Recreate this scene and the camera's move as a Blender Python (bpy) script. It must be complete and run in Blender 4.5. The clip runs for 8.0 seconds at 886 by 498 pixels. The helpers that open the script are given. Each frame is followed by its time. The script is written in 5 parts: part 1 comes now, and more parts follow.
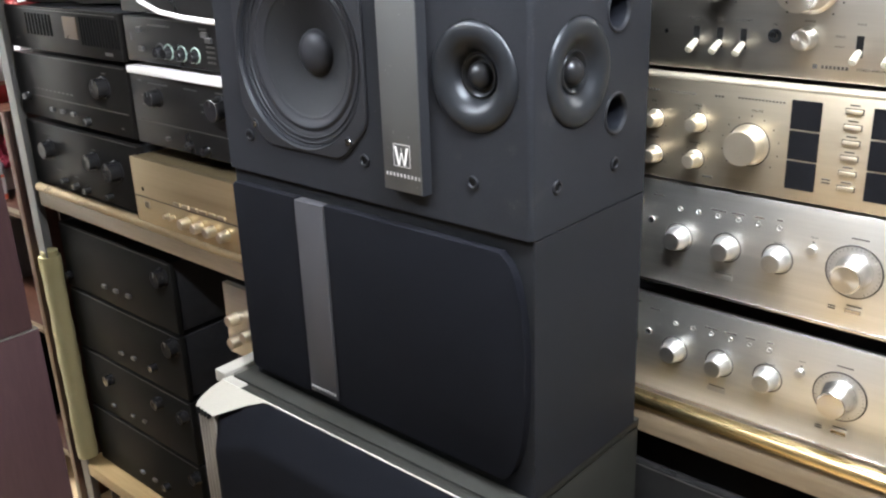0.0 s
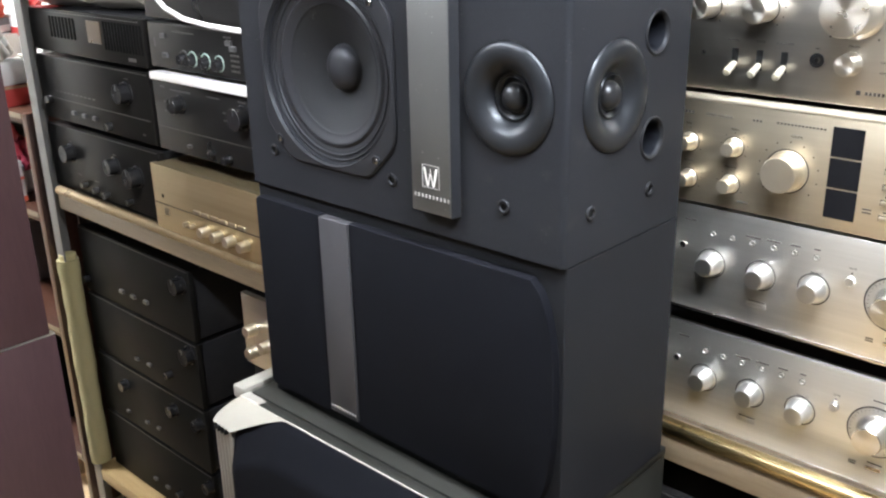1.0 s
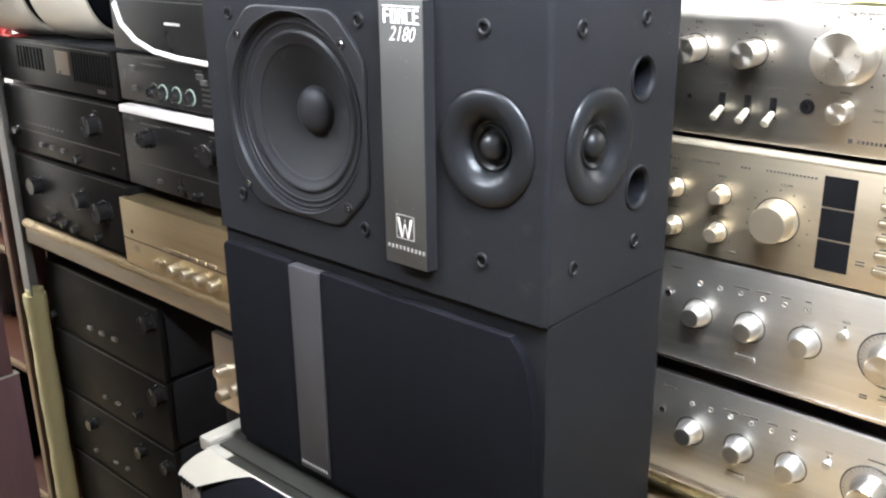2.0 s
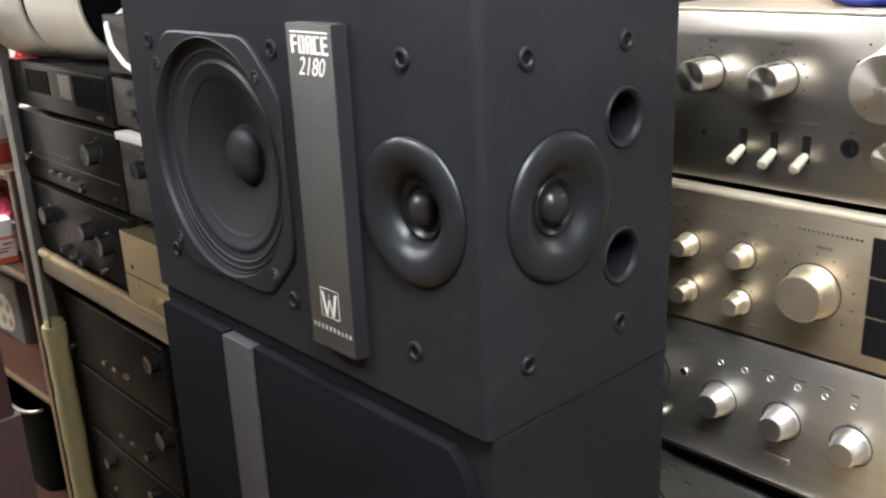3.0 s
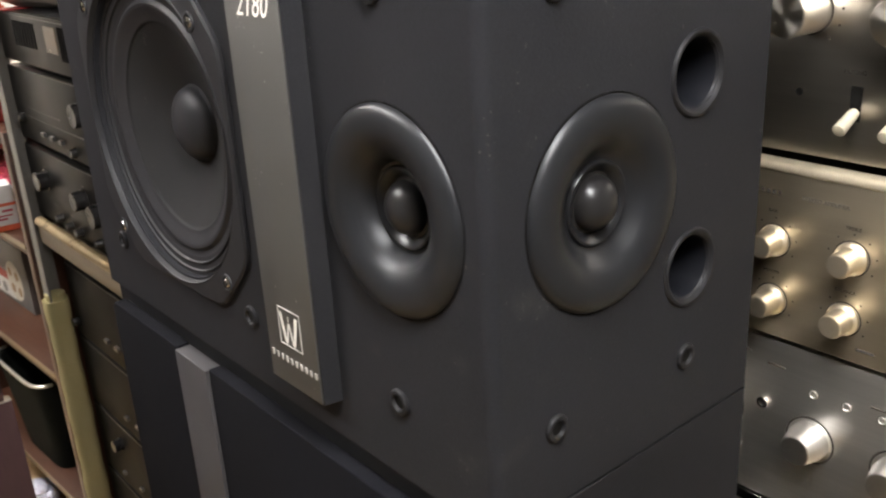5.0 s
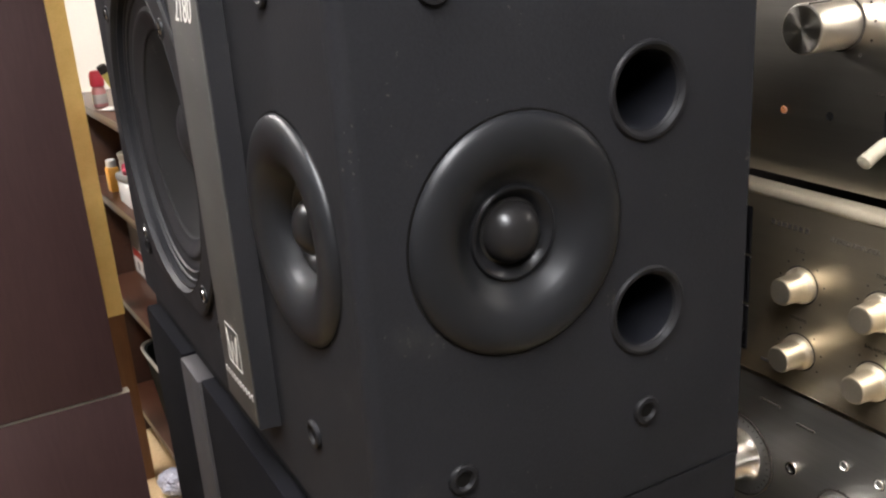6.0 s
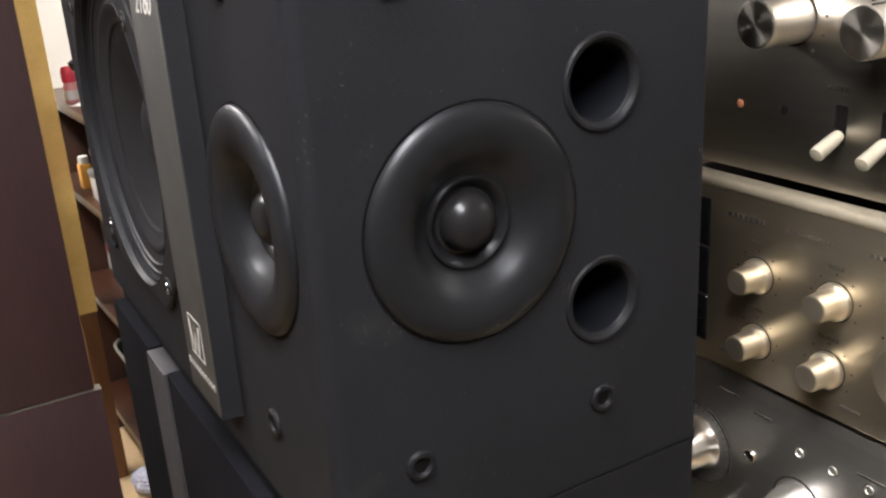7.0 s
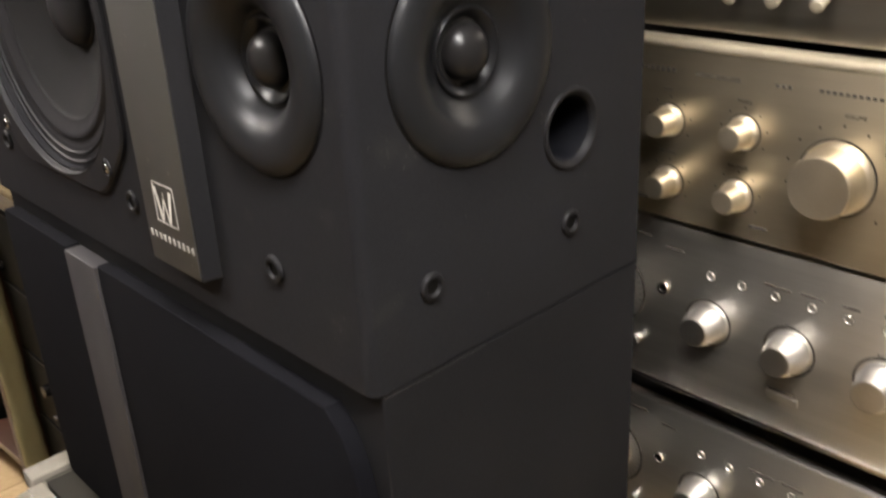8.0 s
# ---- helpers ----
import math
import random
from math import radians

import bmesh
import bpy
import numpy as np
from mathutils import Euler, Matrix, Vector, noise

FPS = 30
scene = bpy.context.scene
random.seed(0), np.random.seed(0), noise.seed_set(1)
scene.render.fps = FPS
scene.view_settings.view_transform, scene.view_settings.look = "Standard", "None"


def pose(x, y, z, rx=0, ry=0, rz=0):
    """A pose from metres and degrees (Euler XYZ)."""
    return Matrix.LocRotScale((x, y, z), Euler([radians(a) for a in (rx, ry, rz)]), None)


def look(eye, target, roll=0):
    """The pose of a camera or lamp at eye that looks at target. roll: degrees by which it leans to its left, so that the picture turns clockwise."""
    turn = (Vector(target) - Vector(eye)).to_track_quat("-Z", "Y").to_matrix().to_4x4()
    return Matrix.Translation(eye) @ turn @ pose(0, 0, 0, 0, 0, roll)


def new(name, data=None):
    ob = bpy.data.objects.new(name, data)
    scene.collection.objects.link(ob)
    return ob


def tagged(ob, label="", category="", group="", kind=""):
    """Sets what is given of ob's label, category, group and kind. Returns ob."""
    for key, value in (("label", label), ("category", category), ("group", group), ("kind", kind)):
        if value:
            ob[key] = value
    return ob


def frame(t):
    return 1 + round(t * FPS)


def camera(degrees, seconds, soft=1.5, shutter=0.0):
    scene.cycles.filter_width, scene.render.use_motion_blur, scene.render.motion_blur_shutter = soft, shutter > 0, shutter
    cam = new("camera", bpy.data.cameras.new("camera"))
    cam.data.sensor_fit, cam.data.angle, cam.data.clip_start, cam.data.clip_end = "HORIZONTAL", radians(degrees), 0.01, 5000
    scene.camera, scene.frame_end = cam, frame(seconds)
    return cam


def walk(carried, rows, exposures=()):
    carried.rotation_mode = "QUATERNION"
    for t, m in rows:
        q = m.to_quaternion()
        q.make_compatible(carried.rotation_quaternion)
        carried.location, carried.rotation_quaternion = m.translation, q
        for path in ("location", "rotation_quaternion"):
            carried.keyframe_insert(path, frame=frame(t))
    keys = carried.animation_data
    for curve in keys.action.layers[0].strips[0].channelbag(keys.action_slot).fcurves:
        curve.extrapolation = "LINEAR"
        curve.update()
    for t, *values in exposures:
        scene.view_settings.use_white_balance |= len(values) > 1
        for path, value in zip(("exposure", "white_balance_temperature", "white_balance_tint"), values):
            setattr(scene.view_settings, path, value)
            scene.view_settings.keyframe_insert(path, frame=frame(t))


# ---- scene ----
cam = camera(51.0, 8.0, soft=2.2, shutter=0.3)
PATH = [
    (0, (0.05, -0.02, 1.371), (-1.21, 1.365, 0.668), -2.1),
    (0.5, (0.039, -0.016, 1.375), (-1.246, 1.349, 0.678), -2.1),
    (1, (0.024, -0.009, 1.381), (-1.26, 1.357, 0.686), -1.2),
    (1.5, (0.008, 0.01, 1.391), (-1.261, 1.401, 0.716), -0.8),
    (1.7, (0.002, 0.016, 1.393), (-1.257, 1.425, 0.737), -0.6),
    (2.8, (-0.029, 0.162, 1.389), (-1.375, 1.502, 0.761), -2.3),
    (3, (-0.039, 0.225, 1.388), (-1.443, 1.5, 0.752), -2.4),
    (3.5, (-0.059, 0.313, 1.377), (-1.539, 1.487, 0.722), -2.8),
    (4, (-0.104, 0.306, 1.383), (-1.519, 1.554, 0.719), -2.5),
    (4.5, (-0.144, 0.294, 1.365), (-1.493, 1.599, 0.674), -2.2),
    (4.7, (-0.153, 0.31, 1.363), (-1.522, 1.586, 0.66), -2.6),
    (5.8, (-0.12, 0.456, 1.34), (-1.767, 1.358, 0.651), -4.0),
    (6, (-0.114, 0.46, 1.343), (-1.779, 1.346, 0.678), -4.0),
    (6.5, (-0.11, 0.463, 1.337), (-1.772, 1.359, 0.679), -3.8),
    (7, (-0.105, 0.464, 1.341), (-1.745, 1.39, 0.669), -3.6),
    (7.5, (-0.112, 0.438, 1.338), (-1.674, 1.463, 0.627), -3.4),
    (8, (-0.124, 0.374, 1.312), (-1.472, 1.608, 0.499), -3.2),
]
walk(cam, [(t, look(eye, target, roll)) for t, eye, target, roll in PATH], [(0, 2.3, 6250, 9), (1.7, 2.35, 6300, 9), (2.8, 1.9, 6600, 10), (3.5, 1.22, 7150, 12), (4.5, 1.75, 7450, 12), (6.0, 1.35, 7250, 14), (7.5, 1.3, 7150, 14), (8.0, 1.38, 7800, 14)])

# ---- world, lights ----
world = bpy.data.worlds.new("world")
scene.world = world
world.use_nodes = True
wbg = world.node_tree.nodes["Background"]
wbg.inputs[0].default_value = (0.9, 0.95, 1.0, 1)
wbg.inputs[1].default_value = 0.05
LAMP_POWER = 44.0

# ---- materials ----


def rgb(c):
    return (c[0], c[1], c[2], 1.0)


def mat(name, a, b=None, rough=0.5, metal=0.0, scale=40.0, fine=600.0, bump=0.0, dist=0.0004, stretch=(1, 1, 1),
        rvar=0.08, aniso=0.0, tangent="", spec=0.5, mix=0.5, coat=0.0, cool=0.0):
    """A surface with broad and fine variation of colour, gloss and relief."""
    m = bpy.data.materials.new(name)
    m.use_nodes = True
    nt = m.node_tree
    p = nt.nodes["Principled BSDF"]
    b = b or tuple(min(1.0, v * 1.35 + 0.004) for v in a)
    tc = nt.nodes.new("ShaderNodeTexCoord")
    mp = nt.nodes.new("ShaderNodeMapping")
    mp.inputs["Scale"].default_value = stretch
    nt.links.new(tc.outputs["Object"], mp.inputs["Vector"])
    n1 = nt.nodes.new("ShaderNodeTexNoise")
    n1.inputs["Scale"].default_value = scale
    n1.inputs["Detail"].default_value = 4
    n2 = nt.nodes.new("ShaderNodeTexNoise")
    n2.inputs["Scale"].default_value = fine
    n2.inputs["Detail"].default_value = 3
    nt.links.new(mp.outputs[0], n1.inputs["Vector"])
    nt.links.new(mp.outputs[0], n2.inputs["Vector"])
    ad = nt.nodes.new("ShaderNodeMix")
    ad.data_type = "FLOAT"
    ad.inputs[0].default_value = mix
    nt.links.new(n1.outputs[0], ad.inputs[2])
    nt.links.new(n2.outputs[0], ad.inputs[3])
    ramp = nt.nodes.new("ShaderNodeValToRGB")
    ramp.color_ramp.elements[0].position, ramp.color_ramp.elements[1].position = 0.32, 0.68
    ramp.color_ramp.elements[0].color, ramp.color_ramp.elements[1].color = rgb(a), rgb(b)
    nt.links.new(ad.outputs[0], ramp.inputs[0])
    nt.links.new(ramp.outputs[0], p.inputs["Base Color"])
    rr = nt.nodes.new("ShaderNodeMapRange")
    rr.inputs[3].default_value, rr.inputs[4].default_value = max(0.02, rough - rvar), min(1.0, rough + rvar)
    nt.links.new(n1.outputs[0], rr.inputs[0])
    nt.links.new(rr.outputs[0], p.inputs["Roughness"])
    p.inputs["Metallic"].default_value = metal
    p.inputs["Specular IOR Level"].default_value = spec
    p.inputs["Coat Weight"].default_value = coat
    p.inputs["Specular Tint"].default_value = (1 - cool, 1.0, 1 + cool, 1)
    if bump:
        bp = nt.nodes.new("ShaderNodeBump")
        bp.inputs["Strength"].default_value = bump
        bp.inputs["Distance"].default_value = dist
        nt.links.new(n2.outputs[0], bp.inputs["Height"])
        nt.links.new(bp.outputs[0], p.inputs["Normal"])
    if aniso:
        p.inputs["Anisotropic"].default_value = aniso
        if tangent == "z":
            cv = nt.nodes.new("ShaderNodeCombineXYZ")
            cv.inputs[2].default_value = 1.0
            nt.links.new(cv.outputs[0], p.inputs["Tangent"])
        else:
            tg = nt.nodes.new("ShaderNodeTangent")
            tg.direction_type, tg.axis = "RADIAL", "Y"
            nt.links.new(tg.outputs[0], p.inputs["Tangent"])
    return m


def specked(m, colour, size, amount):
    """Dust specks and small scuffs over a surface."""
    nt = m.node_tree
    p = nt.nodes["Principled BSDF"]
    src = p.inputs["Base Color"].links[0].from_socket
    tc = nt.nodes.new("ShaderNodeTexCoord")
    n = nt.nodes.new("ShaderNodeTexNoise")
    n.inputs["Scale"].default_value, n.inputs["Detail"].default_value = size, 2
    nt.links.new(tc.outputs["Object"], n.inputs["Vector"])
    n2 = nt.nodes.new("ShaderNodeTexNoise")
    n2.inputs["Scale"].default_value, n2.inputs["Detail"].default_value = size * 0.11, 2
    nt.links.new(tc.outputs["Object"], n2.inputs["Vector"])
    mu = nt.nodes.new("ShaderNodeMath")
    mu.operation = "MULTIPLY"
    nt.links.new(n.outputs[0], mu.inputs[0])
    nt.links.new(n2.outputs[0], mu.inputs[1])
    r = nt.nodes.new("ShaderNodeValToRGB")
    r.color_ramp.elements[0].position, r.color_ramp.elements[1].position = amount, amount + (0.035 if size > 100 else 0.10)
    nt.links.new(mu.outputs[0], r.inputs[0])
    mx = nt.nodes.new("ShaderNodeMix")
    mx.data_type = "RGBA"
    nt.links.new(r.outputs[0], mx.inputs[0])
    nt.links.new(src, mx.inputs[6])
    mx.inputs[7].default_value = rgb(colour)
    nt.links.new(mx.outputs[2], p.inputs["Base Color"])
    return m


M = {}
M["vinyl"] = specked(specked(mat("black_vinyl", (0.0082, 0.0088, 0.0107), (0.0124, 0.0132, 0.0157), 0.52, scale=11, fine=900, bump=0.3, dist=0.0003, spec=0.07, cool=0.03, rvar=0.13), (0.0400, 0.0392, 0.0360), 420, 0.436), (0.0150, 0.0156, 0.0170), 46, 0.375)
M["vinyl_grey"] = mat("charcoal_vinyl", (0.0072, 0.0077, 0.0093), (0.0113, 0.0118, 0.0137), 0.60, scale=18, fine=900, bump=0.3, dist=0.0003, spec=0.06, cool=0.03)
M["moulded"] = mat("moulded_black_plastic", (0.0060, 0.0062, 0.0074), (0.0092, 0.0094, 0.0106), 0.50, scale=60, fine=1500, bump=0.06, dist=0.0002, spec=0.11, cool=0.08)
M["satin"] = mat("satin_black_plastic", (0.0056, 0.0062, 0.0075), (0.0076, 0.0083, 0.0098), 0.38, scale=8, fine=60, rvar=0.03, spec=0.21, cool=0.08)
M["throat"] = mat("glossy_black_plastic", (0.0056, 0.0060, 0.0072), (0.0076, 0.0081, 0.0094), 0.29, scale=8, fine=60, rvar=0.03, spec=0.18, cool=0.08)
M["gasket"] = mat("black_plastic_basket", (0.0078, 0.0081, 0.0095), (0.0120, 0.0123, 0.0142), 0.50, scale=60, fine=1200, bump=0.12, dist=0.0002, spec=0.13, cool=0.08)
M["rubber"] = mat("rubber_surround", (0.0092, 0.0094, 0.0110), (0.0136, 0.0138, 0.0160), 0.46, scale=90, fine=900, bump=0.08, dist=0.0002, cool=0.08, spec=0.13)
M["cone"] = specked(mat("paper_cone", (0.0060, 0.0062, 0.0069), (0.0102, 0.0103, 0.0112), 0.62, scale=45, fine=700, bump=0.3, dist=0.0003, spec=0.12, cool=0.08), (0.045, 0.045, 0.043), 420, 0.42)
M["dome"] = mat("tweeter_dome", (0.0070, 0.0070, 0.0076), (0.0095, 0.0095, 0.0102), 0.30, scale=20, fine=100, rvar=0.02, cool=0.08, spec=0.20)
M["hole"] = mat("dark_cavity", (0.003, 0.003, 0.003), (0.006, 0.006, 0.006), 0.8, spec=0.05)
M["tube"] = mat("port_tube", (0.0040, 0.0046, 0.0064), (0.0062, 0.0070, 0.0094), 0.5, spec=0.06)
M["plate"] = specked(mat("grey_plate", (0.0240, 0.0250, 0.0246), (0.0308, 0.0320, 0.0314), 0.50, scale=20, fine=900, bump=0.1, dist=0.0002), (0.15, 0.15, 0.14), 520, 0.44)
M["bar"] = mat("grey_bar", (0.020, 0.020, 0.023), (0.026, 0.026, 0.029), 0.55, scale=20, fine=900, bump=0.1, dist=0.0002, spec=0.25)
M["cloth"] = mat("speaker_cloth", (0.0022, 0.0024, 0.0037), (0.0041, 0.0045, 0.0062), 0.9, scale=30, fine=2200, bump=0.4, dist=0.0004, spec=0.05)
M["print"] = mat("white_print", (0.52, 0.52, 0.50), (0.60, 0.60, 0.58), 0.5)
M["worn"] = mat("worn_vinyl_edge", (0.0065, 0.0066, 0.0075), (0.017, 0.017, 0.0175), 0.5, scale=60, fine=300, spec=0.2)
M["print_dim"] = mat("worn_white_print", (0.3750, 0.3750, 0.3625), (0.5000, 0.5000, 0.4750), 0.55)
M["print_faint"] = mat("faint_white_print", (0.17, 0.17, 0.165), (0.24, 0.24, 0.23), 0.55)
M["ink"] = mat("dark_print", (0.022, 0.020, 0.018), (0.034, 0.030, 0.027), 0.6, spec=0.2)
M["ink_grey"] = mat("faded_print", (0.040, 0.037, 0.033), (0.056, 0.052, 0.047), 0.6, spec=0.2)
M["screw"] = mat("blackened_screw", (0.22, 0.22, 0.22), (0.34, 0.34, 0.34), 0.14, metal=1.0)
# shaded tone of the grey speaker top, the darkness put into the colour
M["olive"] = mat("shaded_olive_grey", (0.0105, 0.0108, 0.0094), (0.0145, 0.0148, 0.0130), 0.40, scale=14, fine=700, bump=0.1, spec=0.2)
M["groove"] = mat("dark_taupe_groove", (0.020, 0.018, 0.016), (0.030, 0.027, 0.024), 0.7)
M["lightgrey"] = mat("light_grey_plastic", (0.300, 0.290, 0.258), (0.340, 0.330, 0.292), 0.5, scale=16, fine=600, bump=0.1, spec=0.3)
M["flute"] = mat("taupe_plastic", (0.075, 0.067, 0.058), (0.100, 0.090, 0.078), 0.5, scale=16, fine=600)
# lit tone of that same grey, for the left end only
M["trim_lit"] = mat("lit_pale_taupe", (0.150, 0.144, 0.128), (0.180, 0.173, 0.154), 0.45, scale=16, fine=600)
M["silver"] = mat("brushed_silver", (0.4708, 0.4505, 0.4103), (0.5514, 0.5313, 0.4842), 0.32, metal=1.0, scale=30, fine=500, stretch=(0.05, 1, 6), bump=0.01, dist=0.0001, aniso=0.30, tangent="z", rvar=0.04)
M["silver_cold"] = mat("brushed_cold_silver", (0.7223, 0.7169, 0.6851), (0.8498, 0.8391, 0.8073), 0.37, metal=1.0, scale=30, fine=500, stretch=(0.05, 1, 6), bump=0.01, dist=0.0001, aniso=0.35, tangent="z", rvar=0.04)
M["champagne"] = mat("brushed_champagne", (0.5227, 0.4612, 0.3536), (0.5995, 0.5380, 0.4227), 0.42, metal=1.0, scale=30, fine=500, stretch=(0.05, 1, 6), bump=0.012, dist=0.0001, aniso=0.35, tangent="z", rvar=0.04)
M["edge_gold"] = mat("champagne_edge", (0.3240, 0.2925, 0.2295), (0.3870, 0.3528, 0.2790), 0.45, metal=0.55, scale=30, fine=500)
M["edge_silver"] = mat("polished_edge", (0.75, 0.73, 0.70), (0.85, 0.83, 0.80), 0.22, metal=1.0)
M["knob"] = mat("turned_aluminium", (0.5984, 0.5720, 0.5192), (0.6688, 0.6424, 0.5896), 0.36, metal=1.0, scale=50, fine=900)
M["spun"] = mat("spun_aluminium_face", (0.66, 0.63, 0.57), (0.74, 0.71, 0.65), 0.30, metal=1.0, scale=50, fine=900, aniso=0.8, tangent="r")
M["knob_cold"] = mat("machined_aluminium", (0.5940, 0.5940, 0.5850), (0.7020, 0.7020, 0.6930), 0.40, metal=1.0, scale=50, fine=900)
M["knob_gold"] = mat("champagne_knob", (0.5610, 0.5100, 0.4080), (0.6630, 0.6120, 0.5015), 0.44, metal=1.0, scale=50, fine=900)
M["knob_gold_face"] = mat("champagne_knob_face", (0.54, 0.49, 0.40), (0.62, 0.57, 0.47), 0.43, metal=1.0, scale=60, fine=900)
M["knob_face"] = mat("aluminium_knob_face", (0.50, 0.50, 0.49), (0.60, 0.60, 0.59), 0.32, metal=1.0, scale=60, fine=900)
M["lever"] = mat("cream_lever", (0.25, 0.232, 0.186), (0.32, 0.300, 0.245), 0.4)
M["window"] = mat("smoked_window", (0.0035, 0.0036, 0.0044), (0.0065, 0.0066, 0.0078), 0.12, scale=30, spec=0.10)
M["gold_old"] = mat("bronze_gold_panel", (0.4025, 0.3220, 0.1851), (0.5060, 0.4140, 0.2587), 0.42, metal=0.9, scale=20, fine=500, stretch=(0.05, 1, 6), bump=0.06, dist=0.0001)
M["brass"] = specked(mat("brass_nosing", (0.55, 0.42, 0.20), (0.74, 0.58, 0.31), 0.22, metal=1.0, scale=18, fine=300, stretch=(0.15, 1, 1), bump=0.15, dist=0.0003, rvar=0.10), (0.20, 0.13, 0.06), 90, 0.39)
M["brass_dull"] = specked(mat("dull_brass_nosing", (0.26, 0.20, 0.115), (0.42, 0.33, 0.20), 0.40, metal=0.7, scale=18, fine=300, stretch=(0.15, 1, 1), bump=0.25, dist=0.0004, rvar=0.10), (0.12, 0.085, 0.045), 90, 0.36)
M["board"] = mat("shelf_board", (0.12, 0.092, 0.060), (0.185, 0.148, 0.100), 0.34, metal=0.25, scale=12, fine=200, stretch=(0.1, 1, 1), bump=0.2)
M["pine"] = mat("pine_board", (0.3200, 0.2160, 0.0880), (0.4160, 0.2960, 0.1440), 0.5, scale=10, fine=160, stretch=(0.08, 1, 1), bump=0.2)
M["steel"] = mat("grey_painted_steel", (0.0982, 0.0949, 0.0916), (0.1309, 0.1277, 0.1211), 0.42, metal=0.0, scale=20, fine=300, bump=0.15)
M["foam"] = mat("yellow_foam", (0.3590, 0.3172, 0.1556), (0.4189, 0.3770, 0.2154), 0.85, scale=14, fine=700, bump=0.5, dist=0.0008)
M["hifi"] = mat("black_hifi_panel", (0.0081, 0.0081, 0.0084), (0.0130, 0.0127, 0.0125), 0.30, scale=12, fine=400, bump=0.05, spec=0.1)
M["hifi_warm"] = mat("black_brown_panel", (0.0073, 0.0067, 0.0066), (0.0106, 0.0100, 0.0094), 0.33, scale=12, fine=400, bump=0.05, spec=0.09)
M["hifi_case"] = mat("black_steel_case", (0.0125, 0.0128, 0.0145), (0.0200, 0.0203, 0.0225), 0.55, scale=30, fine=800, bump=0.2, spec=0.06)
M["hifi_dull"] = mat("dull_black_panel", (0.0061, 0.0061, 0.0061), (0.0102, 0.0100, 0.0096), 0.5, scale=12, fine=400, bump=0.05, spec=0.07)
M["hifi_line"] = mat("panel_line", (0.030, 0.029, 0.027), (0.048, 0.046, 0.043), 0.4)
M["knob_black"] = mat("black_knob", (0.0091, 0.0091, 0.0098), (0.0154, 0.0154, 0.0168), 0.25, scale=60, spec=0.3)
M["button"] = mat("grey_button", (0.0788, 0.0788, 0.0819), (0.1039, 0.1039, 0.1071), 0.3, metal=0.5)
M["amber"] = mat("amber_window", (0.0430, 0.0260, 0.0120), (0.0620, 0.0390, 0.0180), 0.3)
M["teal"] = mat("pale_green_ring", (0.30, 0.42, 0.36), (0.40, 0.52, 0.46), 0.4)
M["paper"] = mat("white_paper", (0.5904, 0.5904, 0.5830), (0.6347, 0.6347, 0.6273), 0.75, scale=20)
M["cable"] = mat("white_cable", (0.70, 0.70, 0.70), (0.78, 0.78, 0.78), 0.45)
M["cream"] = mat("cream_plastic", (0.50, 0.475, 0.41), (0.56, 0.535, 0.47), 0.38, scale=10, fine=300)
M["gold_print"] = mat("gold_print", (0.55, 0.42, 0.16), (0.62, 0.48, 0.2), 0.4)
M["maroon"] = mat("maroon_laminate", (0.0400, 0.0198, 0.0225), (0.0600, 0.0310, 0.0345), 0.55, scale=7, fine=200, stretch=(1, 1, 0.12), bump=0.10, dist=0.0003, mix=0.35)
M["mahogany"] = mat("mahogany_shelf", (0.0360, 0.0126, 0.0072), (0.0630, 0.0252, 0.0144), 0.35, scale=8, fine=140, stretch=(0.12, 1, 1), bump=0.1, coat=0.08)
M["dark_back"] = mat("dark_back_panel", (0.0360, 0.0220, 0.0180), (0.0600, 0.0380, 0.0300), 0.6)
M["tape"] = mat("yellow_tape", (0.7680, 0.5280, 0.1680), (0.8880, 0.6360, 0.2400), 0.42, scale=26, fine=300, bump=0.35, dist=0.001)
M["wood_post"] = mat("reddish_wood_post", (0.1600, 0.0680, 0.0280), (0.2400, 0.1120, 0.0480), 0.5, scale=10, fine=160, stretch=(1, 1, 0.08), bump=0.2)
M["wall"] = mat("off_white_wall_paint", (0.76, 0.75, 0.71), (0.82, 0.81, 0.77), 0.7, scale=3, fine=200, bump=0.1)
# for the unseen south and east walls: darkened to limit bounce and panel reflections
M["wall_dim"] = mat("dimmed_wall_paint", (0.235, 0.220, 0.195), (0.275, 0.258, 0.230), 0.7, scale=3, fine=200, bump=0.1)
M["ceiling"] = mat("white_ceiling_paint", (0.74, 0.74, 0.72), (0.80, 0.80, 0.78), 0.8, scale=3, fine=200)
M["floor"] = mat("tan_floor_tile", (0.50, 0.360, 0.205), (0.62, 0.470, 0.290), 0.35, scale=4, fine=90, bump=0.05)
M["grout"] = mat("floor_grout", (0.16, 0.12, 0.08), (0.22, 0.17, 0.11), 0.8)
M["red"] = mat("red_card", (0.3500, 0.0245, 0.0210), (0.4200, 0.0420, 0.0350), 0.5)
M["orange_red"] = mat("orange_red_print", (0.5600, 0.0800, 0.0320), (0.6240, 0.1200, 0.0560), 0.5)
M["pink"] = mat("crimson_cloth", (0.3360, 0.0240, 0.0560), (0.4400, 0.0560, 0.0960), 0.8, scale=60, bump=0.4, dist=0.002)
M["rose"] = mat("pale_pink_plastic", (0.62, 0.26, 0.28), (0.70, 0.34, 0.36), 0.35)
M["rose_red"] = mat("rose_red_plastic", (0.60, 0.035, 0.075), (0.68, 0.055, 0.095), 0.3)
M["orange"] = mat("orange_plastic", (0.70, 0.33, 0.05), (0.78, 0.40, 0.08), 0.4)
